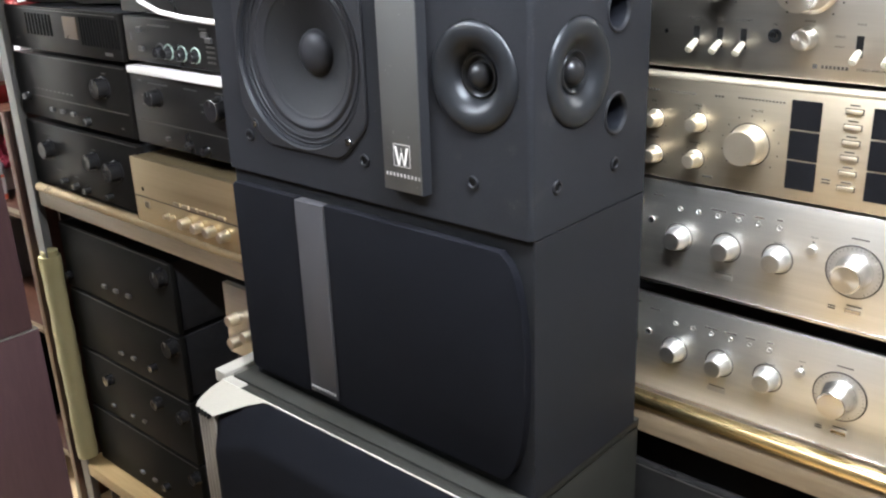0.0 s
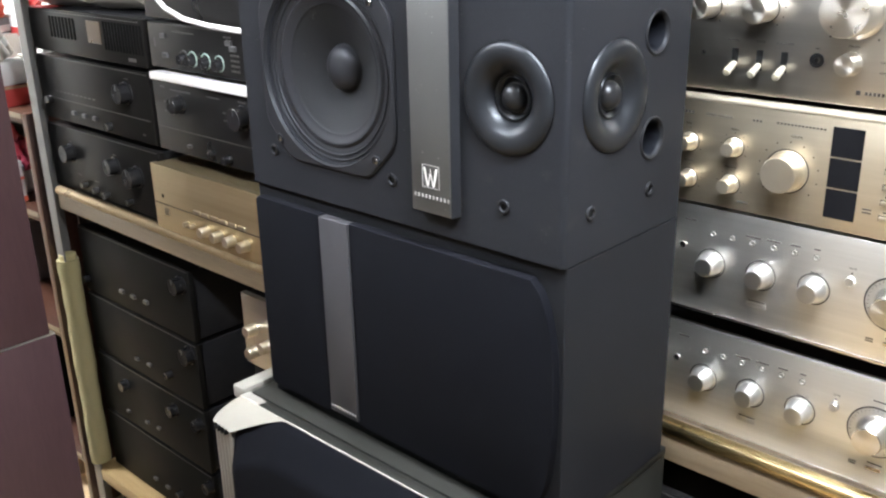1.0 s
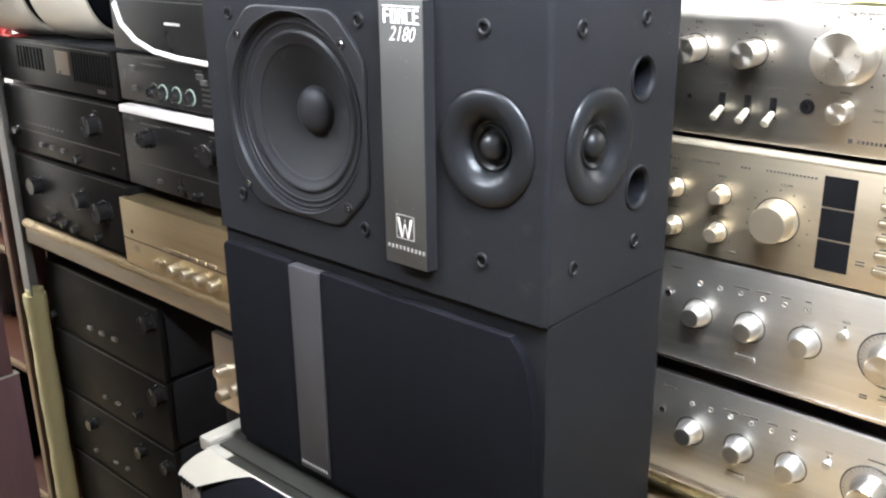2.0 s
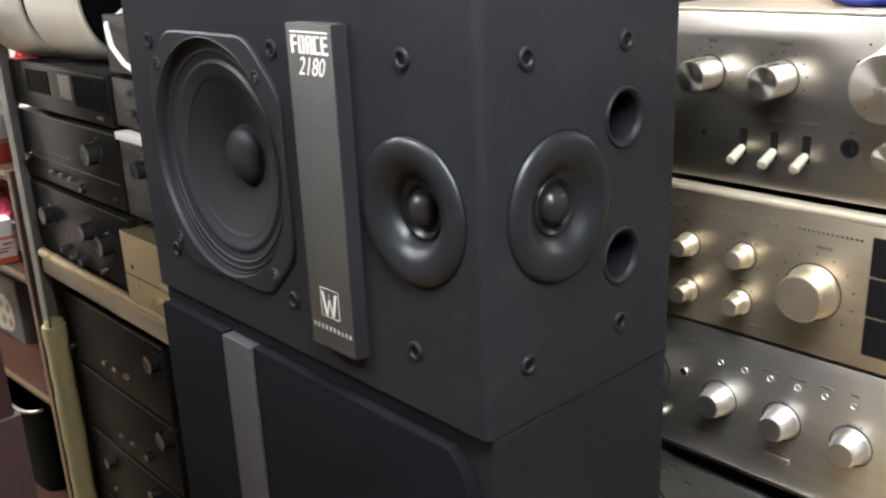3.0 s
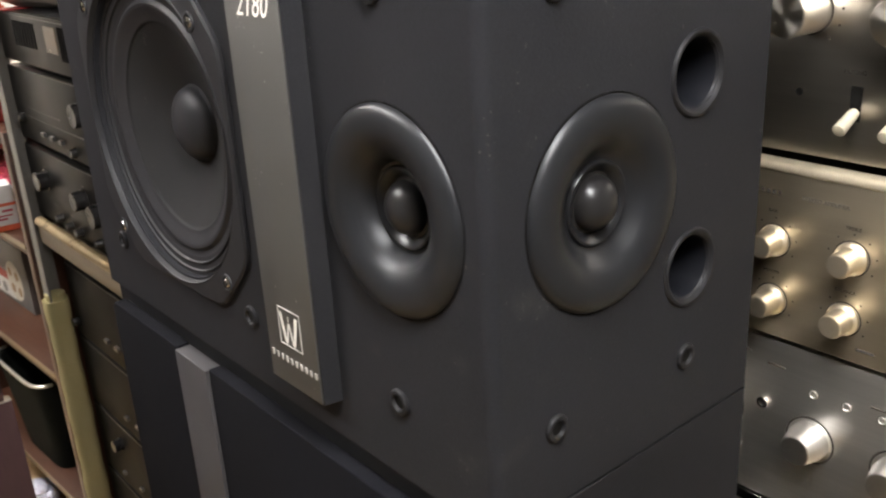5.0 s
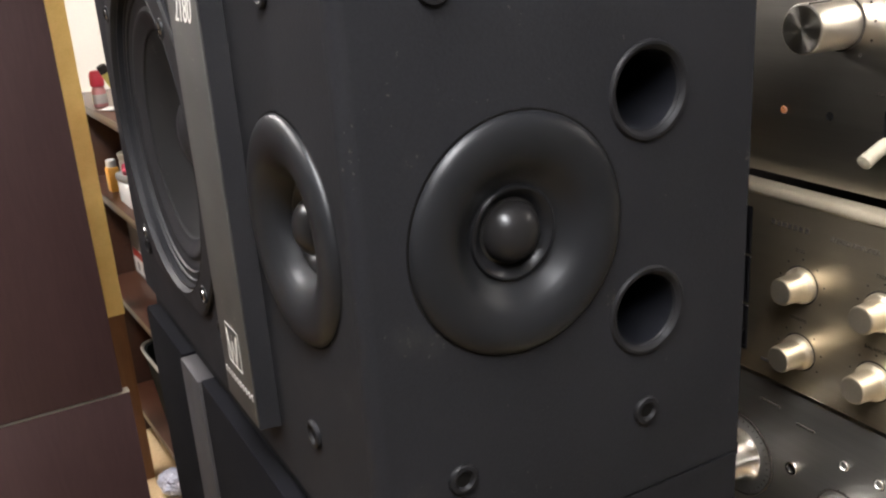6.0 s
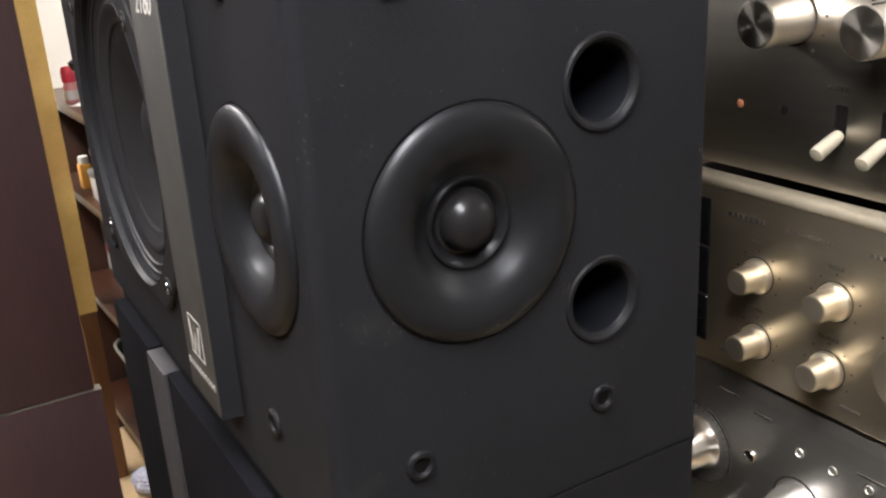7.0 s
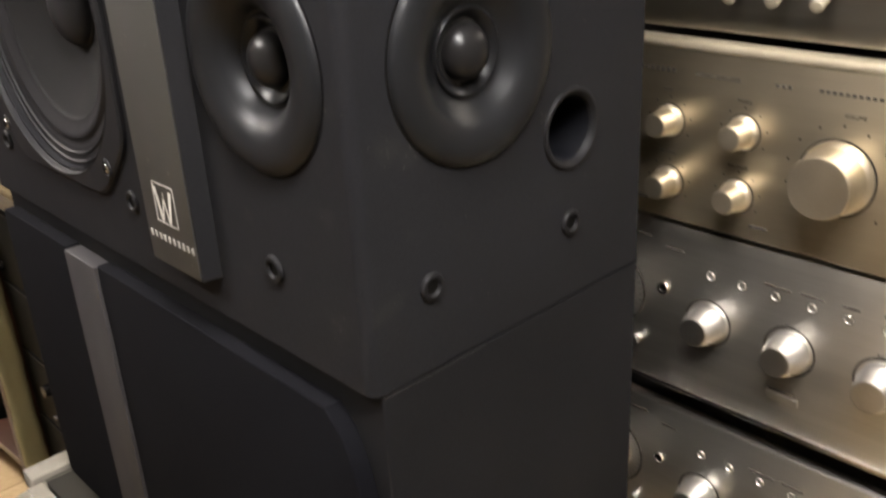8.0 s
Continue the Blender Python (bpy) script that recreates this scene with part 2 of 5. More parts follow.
M["cyan"] = mat("cyan_plastic", (0.05, 0.42, 0.65), (0.08, 0.50, 0.72), 0.35)
M["blue"] = mat("blue_plastic", (0.02, 0.03, 0.30), (0.04, 0.06, 0.42), 0.4, scale=30, bump=0.3, dist=0.002)
M["yellow_card"] = mat("yellow_card", (0.68, 0.62, 0.16), (0.75, 0.70, 0.24), 0.6)
M["card"] = mat("brown_card", (0.30, 0.20, 0.12), (0.38, 0.27, 0.17), 0.8)
M["tin"] = mat("grey_tin", (0.3400, 0.3230, 0.2890), (0.4420, 0.4250, 0.3825), 0.36, metal=0.6)
M["smoke_grey"] = mat("grey_plastic", (0.13, 0.13, 0.13), (0.18, 0.18, 0.18), 0.45)
M["bin"] = mat("dark_green_grey_plastic", (0.006, 0.0075, 0.007), (0.010, 0.012, 0.011), 0.8, spec=0.05)
M["foil"] = mat("crumpled_foil_paper", (0.30, 0.33, 0.44), (0.55, 0.57, 0.66), 0.45, metal=0.3, scale=60)
M["led"] = mat("orange_lens", (0.2400, 0.0840, 0.0360), (0.3000, 0.1200, 0.0600), 0.3)


def glow(name, colour, strength):
    m = bpy.data.materials.new(name)
    m.use_nodes = True
    p = m.node_tree.nodes["Principled BSDF"]
    p.inputs["Base Color"].default_value = (0.8, 0.8, 0.8, 1)
    p.inputs["Emission Color"].default_value = rgb(colour)
    p.inputs["Emission Strength"].default_value = strength
    return m


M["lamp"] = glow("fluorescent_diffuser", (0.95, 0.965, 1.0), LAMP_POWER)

# ---- builders ----


OWN_FRAME = set()


def thing(name, x, y, z, label, category, group="", kind="", rz=0.0, own=False):
    """An Empty at a thing's base. Its parts are given in the room's frame or, with own, in its own."""
    ob = new(name)
    if own:
        OWN_FRAME.add(ob.name)
    ob.empty_display_size = 0.05
    ob.matrix_basis = pose(x, y, z, 0, 0, rz)
    return tagged(ob, label, category, group, kind)


def finish(name, bm, material, flat=False):
    me = bpy.data.meshes.new(name)
    bmesh.ops.recalc_face_normals(bm, faces=bm.faces)
    bm.to_mesh(me)
    bm.free()
    me.materials.append(material)
    if not flat:
        for poly in me.polygons:
            poly.use_smooth = True
        me.set_sharp_from_angle(angle=radians(32))
    return me


def to_own(parent):
    root = parent
    while root.parent:
        root = root.parent
    return Matrix.Identity(4) if root.name in OWN_FRAME else root.matrix_basis.inverted()


def part(name, bm, material, parent, label="", flat=False):
    """Links a bmesh as one mesh under a thing or under a part."""
    bm.transform(to_own(parent))
    ob = new(name, finish(name, bm, material, flat))
    ob.parent = parent
    if label:
        ob["label"] = label
    return ob


def solid(name, bm, material, label="", category="", kind="", group=""):
    return tagged(new(name, finish(name, bm, material)), label, category, group, kind)


def box(x0, x1, y0, y1, z0, z1, bevel=0.0, seg=2, bm=None):
    bm = bm or bmesh.new()
    tmp = bmesh.new()
    bmesh.ops.create_cube(tmp, size=1.0)
    for v in tmp.verts:
        v.co = Vector((x0 + (v.co.x + 0.5) * (x1 - x0), y0 + (v.co.y + 0.5) * (y1 - y0), z0 + (v.co.z + 0.5) * (z1 - z0)))
    if bevel:
        bmesh.ops.bevel(tmp, geom=tmp.edges[:], offset=bevel, segments=seg, profile=0.5, affect="EDGES")
    me = bpy.data.meshes.new("tmp")
    tmp.to_mesh(me)
    tmp.free()
    bm.from_mesh(me)
    bpy.data.meshes.remove(me)
    return bm


def axes(axis):
    """Unit vectors u, v across and w along an axis."""
    return {"-y": (Vector((1, 0, 0)), Vector((0, 0, 1)), Vector((0, -1, 0))),
            "+x": (Vector((0, 1, 0)), Vector((0, 0, 1)), Vector((1, 0, 0))),
            "x": (Vector((0, 1, 0)), Vector((0, 0, 1)), Vector((1, 0, 0))),
            "z": (Vector((1, 0, 0)), Vector((0, 1, 0)), Vector((0, 0, 1)))}[axis]


def rings(loops, bm=None, cap_start=False, cap_end=False):
    """Skin over closed loops of equal length."""
    bm = bm or bmesh.new()
    rows = [[bm.verts.new(p) for p in loop] for loop in loops]
    for a, b in zip(rows, rows[1:]):
        n = len(a)
        for i in range(n):
            bm.faces.new((a[i], a[(i + 1) % n], b[(i + 1) % n], b[i]))
    if cap_start:
        bm.faces.new(rows[0])
    if cap_end:
        bm.faces.new(rows[-1])
    return bm


def lathe(profile, c, axis="-y", seg=40, bm=None, cap_start=False, cap_end=True, shape=None):
    """A turned body: profile of (radius, height along the axis)."""
    u, v, w = axes(axis)
    c = Vector(c)
    loops = []
    for r, h in profile:
        loop = []
        for i in range(seg):
            a = 2 * math.pi * i / seg
            k = shape(a, r) if shape else r
            loop.append(c + w * h + (u * math.cos(a) + v * math.sin(a)) * k)
        loops.append(loop)
    return rings(loops, bm, cap_start, cap_end)


def plate_with_holes(u0, u1, v0, v1, holes, place, depth, seg=48):
    """A panel in (u, v) with round holes (u, v, r); place(u, v, d) puts a point d behind its face."""
    bm = bmesh.new()
    edges, loops = [], []
    outline = [(u0, v0), (u1, v0), (u1, v1), (u0, v1)]
    for pts in [outline] + [[(cu + r * math.cos(2 * math.pi * i / seg), cv + r * math.sin(2 * math.pi * i / seg)) for i in range(seg)] for cu, cv, r in holes]:
        vs = [bm.verts.new(place(a, b, 0)) for a, b in pts]
        loops.append(pts)
        edges += [bm.edges.new((vs[i], vs[(i + 1) % len(vs)])) for i in range(len(vs))]
    bmesh.ops.triangle_fill(bm, use_beauty=True, use_dissolve=False, edges=edges)
    for pts in loops:
        front = [bm.verts.new(place(a, b, 0)) for a, b in pts]
        back = [bm.verts.new(place(a, b, depth)) for a, b in pts]
        n = len(pts)
        for i in range(n):
            bm.faces.new((front[i], front[(i + 1) % n], back[(i + 1) % n], back[i]))
    bmesh.ops.remove_doubles(bm, verts=bm.verts, dist=1e-6)
    return bm


def prism(pts, y0, y1, bevel=0.0, plane="xz"):
    """A closed outline in the xz plane (or yz, xy), drawn out between two depths."""
    put = {"xz": lambda a, b, d: (a, d, b), "yz": lambda a, b, d: (d, a, b), "xy": lambda a, b, d: (a, b, d)}[plane]
    bm = bmesh.new()
    f = [bm.verts.new(put(a, b, y0)) for a, b in pts]
    k = [bm.verts.new(put(a, b, y1)) for a, b in pts]
    n = len(pts)
    bm.faces.new(f)
    bm.faces.new(k[::-1])
    for i in range(n):
        bm.faces.new((f[i], k[i], k[(i + 1) % n], f[(i + 1) % n]))
    bmesh.ops.recalc_face_normals(bm, faces=bm.faces)
    if bevel:
        bmesh.ops.bevel(bm, geom=[e for e in bm.edges if abs(e.verts[0].co[{"xz": 1, "yz": 0, "xy": 2}[plane]] - y0) < 1e-7 and abs(e.verts[1].co[{"xz": 1, "yz": 0, "xy": 2}[plane]] - y0) < 1e-7],
                        offset=bevel, segments=3, profile=0.5, affect="EDGES")
    return bm


def tube(points, r, seg=10, bm=None):
    """A round cable or rod through points."""
    pts = [Vector(p) for p in points]
    loops = []
    for i, p in enumerate(pts):
        d = (pts[min(i + 1, len(pts) - 1)] - pts[max(i - 1, 0)]).normalized()
        u = d.cross(Vector((0.31, 0.17, 0.93))).normalized()
        v = d.cross(u)
        loops.append([p + (u * math.cos(2 * math.pi * k / seg) + v * math.sin(2 * math.pi * k / seg)) * r for k in range(seg)])
    return rings(loops, bm, True, True)


def lettering(text, size, x, y, z, material, parent, centre=True, shear=0.0, wide=1.0, bold=0.0, name="lettering"):
    """Raised print that faces the -y side."""
    cu = bpy.data.curves.new("type", "FONT")
    cu.body, cu.size, cu.shear, cu.extrude, cu.resolution_u, cu.offset = text, size, shear, 0.00008, 3, bold
    cu.align_x = "CENTER" if centre else "LEFT"
    ob = bpy.data.objects.new("type", cu)
    scene.collection.objects.link(ob)
    dg = bpy.context.evaluated_depsgraph_get()
    me = bpy.data.meshes.new_from_object(ob.evaluated_get(dg))
    bpy.data.objects.remove(ob)
    bpy.data.curves.remove(cu)
    me.transform(to_own(parent) @ Matrix.Translation((x, y, z)) @ Matrix.Rotation(radians(90), 4, "X") @ Matrix.Diagonal((wide, 1, 1, 1)))
    me.materials.clear()
    me.materials.append(material)
    ob = new(name, me)
    ob.parent = parent
    return ob


def bars(spec, y, material, parent, name="panel_print"):
    """Small printed bars (x, z, width, height) on a panel at y."""
    bm = bmesh.new()
    for x, z, w, h in spec:
        box(x - w / 2, x + w / 2, y - 0.00025, y + 0.0003, z - h / 2, z + h / 2, bm=bm)
    return tagged(part(name, bm, material, parent, flat=True), kind="stuff")

# ---- the room ----
RX0, RX1, RY0, RY1, RZ = -3.3, 1.5, -1.9, 1.36, 2.16
solid("floor", box(RX0, RX1, RY0, RY1, -0.10, -0.003), M["grout"], "tan tiled shop floor", "floor", "structure")
solid("wall_north", box(RX0 - 0.1, RX1 + 0.1, RY1, RY1 + 0.1, -0.1, RZ), M["wall"], "cream painted wall behind the racks", "wall", "structure")
solid("wall_south", box(RX0 - 0.1, RX1 + 0.1, RY0 - 0.1, RY0, -0.1, RZ), M["wall_dim"], "plain unseen wall in a darkened tone that sets the bounce light", "wall", "structure")
solid("wall_west", box(RX0 - 0.1, RX0, RY0, RY1, -0.1, RZ), M["wall"], "cream painted wall beside the brown shelf", "wall", "structure")
solid("wall_east", box(RX1, RX1 + 0.1, RY0, RY1, -0.1, RZ), M["wall_dim"], "plain unseen wall in a darkened tone that sets the bounce light", "wall", "structure")
solid("ceiling", box(RX0 - 0.1, RX1 + 0.1, RY0 - 0.1, RY1 + 0.1, RZ, RZ + 0.1), M["ceiling"], "plain white painted ceiling", "ceiling", "structure")


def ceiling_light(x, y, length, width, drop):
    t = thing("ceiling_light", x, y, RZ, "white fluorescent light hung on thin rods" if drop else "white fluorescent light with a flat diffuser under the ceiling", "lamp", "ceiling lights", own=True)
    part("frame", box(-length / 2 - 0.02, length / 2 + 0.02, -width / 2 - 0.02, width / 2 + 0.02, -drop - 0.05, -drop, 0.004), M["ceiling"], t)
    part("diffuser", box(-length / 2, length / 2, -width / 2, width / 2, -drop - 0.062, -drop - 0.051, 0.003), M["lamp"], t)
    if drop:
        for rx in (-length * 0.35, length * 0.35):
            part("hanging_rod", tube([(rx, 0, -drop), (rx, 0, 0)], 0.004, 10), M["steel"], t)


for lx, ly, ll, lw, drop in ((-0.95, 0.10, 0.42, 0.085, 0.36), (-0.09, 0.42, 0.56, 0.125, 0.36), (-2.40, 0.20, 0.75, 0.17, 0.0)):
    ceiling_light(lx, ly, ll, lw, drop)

# ---- loudspeakers ----
SX0, SX1, FRONT, REAR = -0.806, -0.387, 0.571, 0.7566
SY0 = FRONT
SEAM, TOP, LOW = 1.0985, 1.365, 0.838


def cabinet(t, z0, z1, front_holes, side_holes, skin, c, back=0.0):
    """A hollow box of panels with a rounded front corner, its front set back."""
    w, SY0, SY1 = 0.015, FRONT + back, REAR
    part("front_baffle", plate_with_holes(SX0 + 0.002, SX1 - c, z0 + 0.0008, z1 - 0.0008, front_holes, lambda a, b, d: (a, SY0 + d, b), w), skin, t)
    part("side_panel", plate_with_holes(SY0 + c, SY1 - 0.002, z0 + 0.0008, z1 - 0.0008, side_holes, lambda a, b, d: (SX1 - d, a, b), w), skin, t)
    arc = [(SX1 - c + c * math.sin(math.pi / 2 * i / 6), SY0 + c - c * math.cos(math.pi / 2 * i / 6)) for i in range(7)]
    part("corner_moulding", prism(arc + [(SX1 - 0.0145, SY0 + c), (SX1 - 0.0145, SY0 + 0.0145), (SX1 - c, SY0 + 0.0145)], z0 + 0.0008, z1 - 0.0008, plane="xy"), skin, t)
    part("end_panel", box(SX0, SX0 + w, SY0 + 0.001, SY1 - 0.002, z0 + 0.0008, z1 - 0.0008, 0.001), skin, t)
    part("back_panel", box(SX0 + w, SX1 - w, SY1 - w, SY1 - 0.004, z0 + w, z1 - w), skin, t)
    rim = [(SX0 + 0.001, SY0 + 0.001)] + [(SX1 - 0.001 - c + c * math.sin(math.pi / 2 * i / 6), SY0 + 0.001 + c - c * math.cos(math.pi / 2 * i / 6)) for i in range(7)] + [(SX1 - 0.001, SY1), (SX0 + 0.001, SY1)]
    part("top_panel", prism(rim, z1 - 0.003, z1, plane="xy"), skin, t)
    part("bottom_panel", prism(rim, z0, z0 + 0.003, plane="xy"), skin, t)


def socket(t, c, axis):
    """A grille socket: a small flanged cup with a hole."""
    s = part("grille_socket", lathe([(0.0066, -0.001), (0.0065, 0.0010), (0.0059, 0.0018), (0.0044, 0.0020), (0.0036, 0.0013), (0.0033, 0.0004)], c, axis, 24, cap_end=False), M["moulded"], t)
    part("socket_hole", lathe([(0.0034, 0.0005), (0.0001, 0.0004)], c, axis, 24), M["hole"], s)


def horn_tweeter(t, c, axis, sunk):
    """A domed tweeter in a wide moulded ring, its throat and dome sunk by some millimetres."""
    prof = [(0.0465, -0.0040), (0.0465, 0.0004), (0.0459, 0.0015), (0.0446, 0.0026), (0.0426, 0.0035), (0.0400, 0.0040), (0.0370, 0.0041), (0.0340, 0.0037), (0.0310, 0.0029), (0.0284, 0.0016), (0.0266, 0.0002)]
    neck = [(0.0266, 0.0002), (0.0252, -0.0010), (0.0236, -0.0023), (0.0218, -0.0035 - sunk * 0.5), (0.0202, -0.0043 - sunk), (0.0182, -0.0047 - sunk)]
    deep = Vector(c) - axes(axis)[2] * (sunk - 0.0018)
    tw = part("tweeter", lathe(prof, c, axis, 128, cap_end=False), M["satin"], t, "black moulded tweeter ring")
    part("throat", lathe(neck, c, axis, 96, cap_end=False), M["satin"], tw)
    part("gap_ring", lathe([(0.0473, 0.0003), (0.0464, 0.0002)], c, axis, 96, cap_end=False), M["hole"], tw)
    part("tweeter_ring", lathe([(0.0190, -0.0068), (0.0187, -0.0056), (0.0181, -0.0050), (0.0172, -0.0050), (0.0160, -0.0058), (0.0147, -0.0070), (0.0134, -0.0084)], deep, axis, 72, cap_end=False), M["throat"], tw)
    dome = [(0.0140, -0.0088), (0.0128, -0.0084)] + [(0.0121 * math.cos(a * math.pi / 20), -0.0082 + 0.0095 * math.sin(a * math.pi / 20)) for a in range(0, 10)] + [(0.0003, 0.0013)]
    part("dome", lathe(dome, deep, axis, 56), M["dome"], tw)
    part("backing", lathe([(0.0480, -0.0148), (0.0001, -0.0148)], c, axis, 32), M["hole"], tw)


def port(t, c, axis):
    p = part("bass_port", lathe([(0.0196, -0.001), (0.0195, 0.0006), (0.0188, 0.0014), (0.0176, 0.0014), (0.0162, 0.0004), (0.0153, -0.0016)], c, axis, 48, cap_end=False), M["moulded"], t)
    part("port_tube", lathe([(0.0154, -0.0014), (0.0149, -0.0060), (0.0146, -0.0850), (0.0001, -0.0850)], c, axis, 40), M["tube"], p)


WX, WZ = -0.672, 1.2325


def frame_shape(a, r):
    """Squarish basket outline with cut corners."""
    ca, sa = abs(math.cos(a)), abs(math.sin(a))
    k = r / 0.098
    square = 0.0965 / max(ca, sa, 1e-6)
    cut = 0.1550 / (ca + sa)
    soft = 0.098 * ((square / 0.098) ** -32 + (cut / 0.098) ** -32) ** (-1 / 32)
    return soft * k


def woofer(t):
    c = (WX, SY0, WZ)
    w = part("woofer", lathe([(0.0980, -0.001), (0.0980, 0.0020), (0.0965, 0.0030)], c, "-y", 96, cap_end=False, shape=frame_shape), M["gasket"], t, "squarish black moulded woofer basket")
    u, v, n = axes("-y")
    outer, inner = [], []
    for i in range(96):
        a = 2 * math.pi * i / 96
        d = u * math.cos(a) + v * math.sin(a)
        outer.append(Vector(c) + n * 0.0030 + d * frame_shape(a, 0.0965))
        inner.append(Vector(c) + n * 0.0033 + d * 0.0936)
    part("basket_face", rings([outer, inner]), M["gasket"], w)
    prof = [(0.0935, 0.0033), (0.0930, 0.0036), (0.0922, 0.0022), (0.0914, -0.0022), (0.0906, -0.0036), (0.0884, -0.0040), (0.0879, -0.0031), (0.0872, -0.0031), (0.0866, -0.0042), (0.0834, -0.0046), (0.0829, -0.0037), (0.0822, -0.0037), (0.0815, -0.0050), (0.0790, -0.0056)]
    part("basket_ridge", lathe(prof, c, "-y", 96, cap_end=False), M["gasket"], w)
    sur = [(0.0792, -0.0056), (0.0776, -0.0064), (0.0758, -0.0066), (0.0746, -0.0058), (0.0734, -0.0050), (0.0722, -0.0050), (0.0708, -0.0056), (0.0686, -0.0068), (0.0662, -0.0080), (0.0644, -0.0088), (0.0628, -0.0092)]
    part("surround", lathe(sur, c, "-y", 96, cap_end=False), M["rubber"], w)
    cone = [(0.0634, -0.0089), (0.0628, -0.0097), (0.0610, -0.0106), (0.0500, -0.0154), (0.0400, -0.0198), (0.0300, -0.0238), (0.0235, -0.0262), (0.0200, -0.0270)]
    part("cone", lathe(cone, c, "-y", 96, cap_end=True), M["cone"], w)
    cap = [(0.0238, -0.0260), (0.0232, -0.0250)] + [(0.0228 * math.cos(a * math.pi / 18), -0.0248 + 0.0120 * math.sin(a * math.pi / 18)) for a in range(0, 9)] + [(0.0003, -0.0128)]
    part("dust_cap", lathe(cap, c, "-y", 56), M["rubber"], w)
    for sx in (-0.0725, 0.0725):
        for sz in (-0.0725, 0.0725):
            sc = (WX + sx - 0.003, SY0, WZ + sz - 0.004)
            part("screw_cup", lathe([(0.0056, 0.0028), (0.0053, 0.0040), (0.0042, 0.0042), (0.0036, 0.0026)], sc, "-y", 24, cap_end=False), M["gasket"], w)
            sw = part("screw", lathe([(0.0036, 0.0020), (0.0034, 0.0032), (0.0026, 0.0044), (0.0012, 0.0049)], sc, "-y", 20), M["screw"], w)
            for ex, ez in ((0.0021, 0.0005), (0.0005, 0.0021)):
                part("screw_slot", box(sc[0] - ex, sc[0] + ex, SY0 - 0.0050, SY0 - 0.0044, sc[2] - ez, sc[2] + ez), M["hole"], sw)


upper = thing("loudspeaker", (SX0 + SX1) / 2, (FRONT + REAR) / 2, SEAM, "black vinyl loudspeaker without grille, stacked on another loudspeaker", "loudspeaker", "stacked loudspeakers")
cabinet(upper, SEAM, TOP, [(WX, WZ, 0.0905), (-0.4465, 1.2325, 0.0474)], [(0.638, 1.2315, 0.0474), (0.6990, 1.2768, 0.0158), (0.6990, 1.1853, 0.0158)], M["vinyl"], 0.0055)
woofer(upper)
horn_tweeter(upper, (-0.4465, SY0, 1.2325), "-y", 0.0038)
horn_tweeter(upper, (SX1, 0.638, 1.2315), "+x", 0.0005)
port(upper, (SX1, 0.6990, 1.2768), "+x")
port(upper, (SX1, 0.6990, 1.1853), "+x")
for hx, hz in ((-0.7625, 1.319), (-0.583, 1.3215), (-0.448, 1.3235), (-0.7625, 1.1410), (-0.5845, 1.1400), (-0.4495, 1.1410)):
    socket(upper, (hx, SY0, hz), "-y")
for hy, hz in ((0.6080, 1.3235), (0.6985, 1.3245), (0.6070, 1.1388), (0.6985, 1.1388)):
    socket(upper, (SX1, hy, hz), "+x")
PX0, PX1, PZ0, PZ1, PY = -0.5482, -0.5010, 1.1218, 1.3412, 0.5605
plate = part("name_plate", box(PX0, PX1, PY, SY0 + 0.001, PZ0, PZ1, 0.0008, 2), M["plate"], upper, "grey upright name plate with white print")
part("plate_edge", prism([(PX1 + 0.0001, PY + 0.0006), (PX1 + 0.0008, PY + 0.0010), (PX1 + 0.0030, SY0 + 0.001), (PX1 + 0.0001, SY0 + 0.001)], PZ0, PZ1, plane="xy"), M["vinyl_grey"], plate, "dark side of the name plate")
yf = PY - 0.0002
lettering("2180", 0.0165, -0.5235, yf, 1.3095, M["print"], plate, shear=0.36, wide=0.84, bold=-0.00008)
# a blocky word mark, drawn as plain strokes
strokes = [(-0.5235, 1.3360, 0.0395, 0.0010)]
for k, ink in enumerate((("l", "t", "m"), ("l", "r", "b", "t"), ("l", "r", "t", "m"), ("l", "b", "t"), ("l", "t", "m", "b"))):
    bx = -0.5395 + k * 0.0080
    cell = {"l": (bx - 0.0022, 1.3285, 0.0020, 0.0116), "r": (bx + 0.0022, 1.3285, 0.0018, 0.0116), "t": (bx, 1.3335, 0.0058, 0.0016), "m": (bx + 0.0006, 1.3287, 0.0040, 0.0016), "b": (bx + 0.0004, 1.3235, 0.0056, 0.0016)}
    strokes += [cell[q] for q in ink]
bars(strokes, yf, M["print"], plate, "word_mark")
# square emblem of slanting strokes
lx0, lx1, lz0, lz1 = -0.5345, -0.5140, 1.1455, 1.1665
bm = bmesh.new()
for a in ((lx0, lx1, lz1 - 0.0005, lz1), (lx0, lx1, lz0, lz0 + 0.0005), (lx0, lx0 + 0.0005, lz0, lz1), (lx1 - 0.0005, lx1, lz0, lz1)):
    box(a[0], a[1], yf - 0.0002, yf + 0.0003, a[2], a[3], bm=bm)
part("emblem_frame", bm, M["print_faint"], plate, flat=True)
bm = bmesh.new()
mid = (lx0 + lx1) / 2
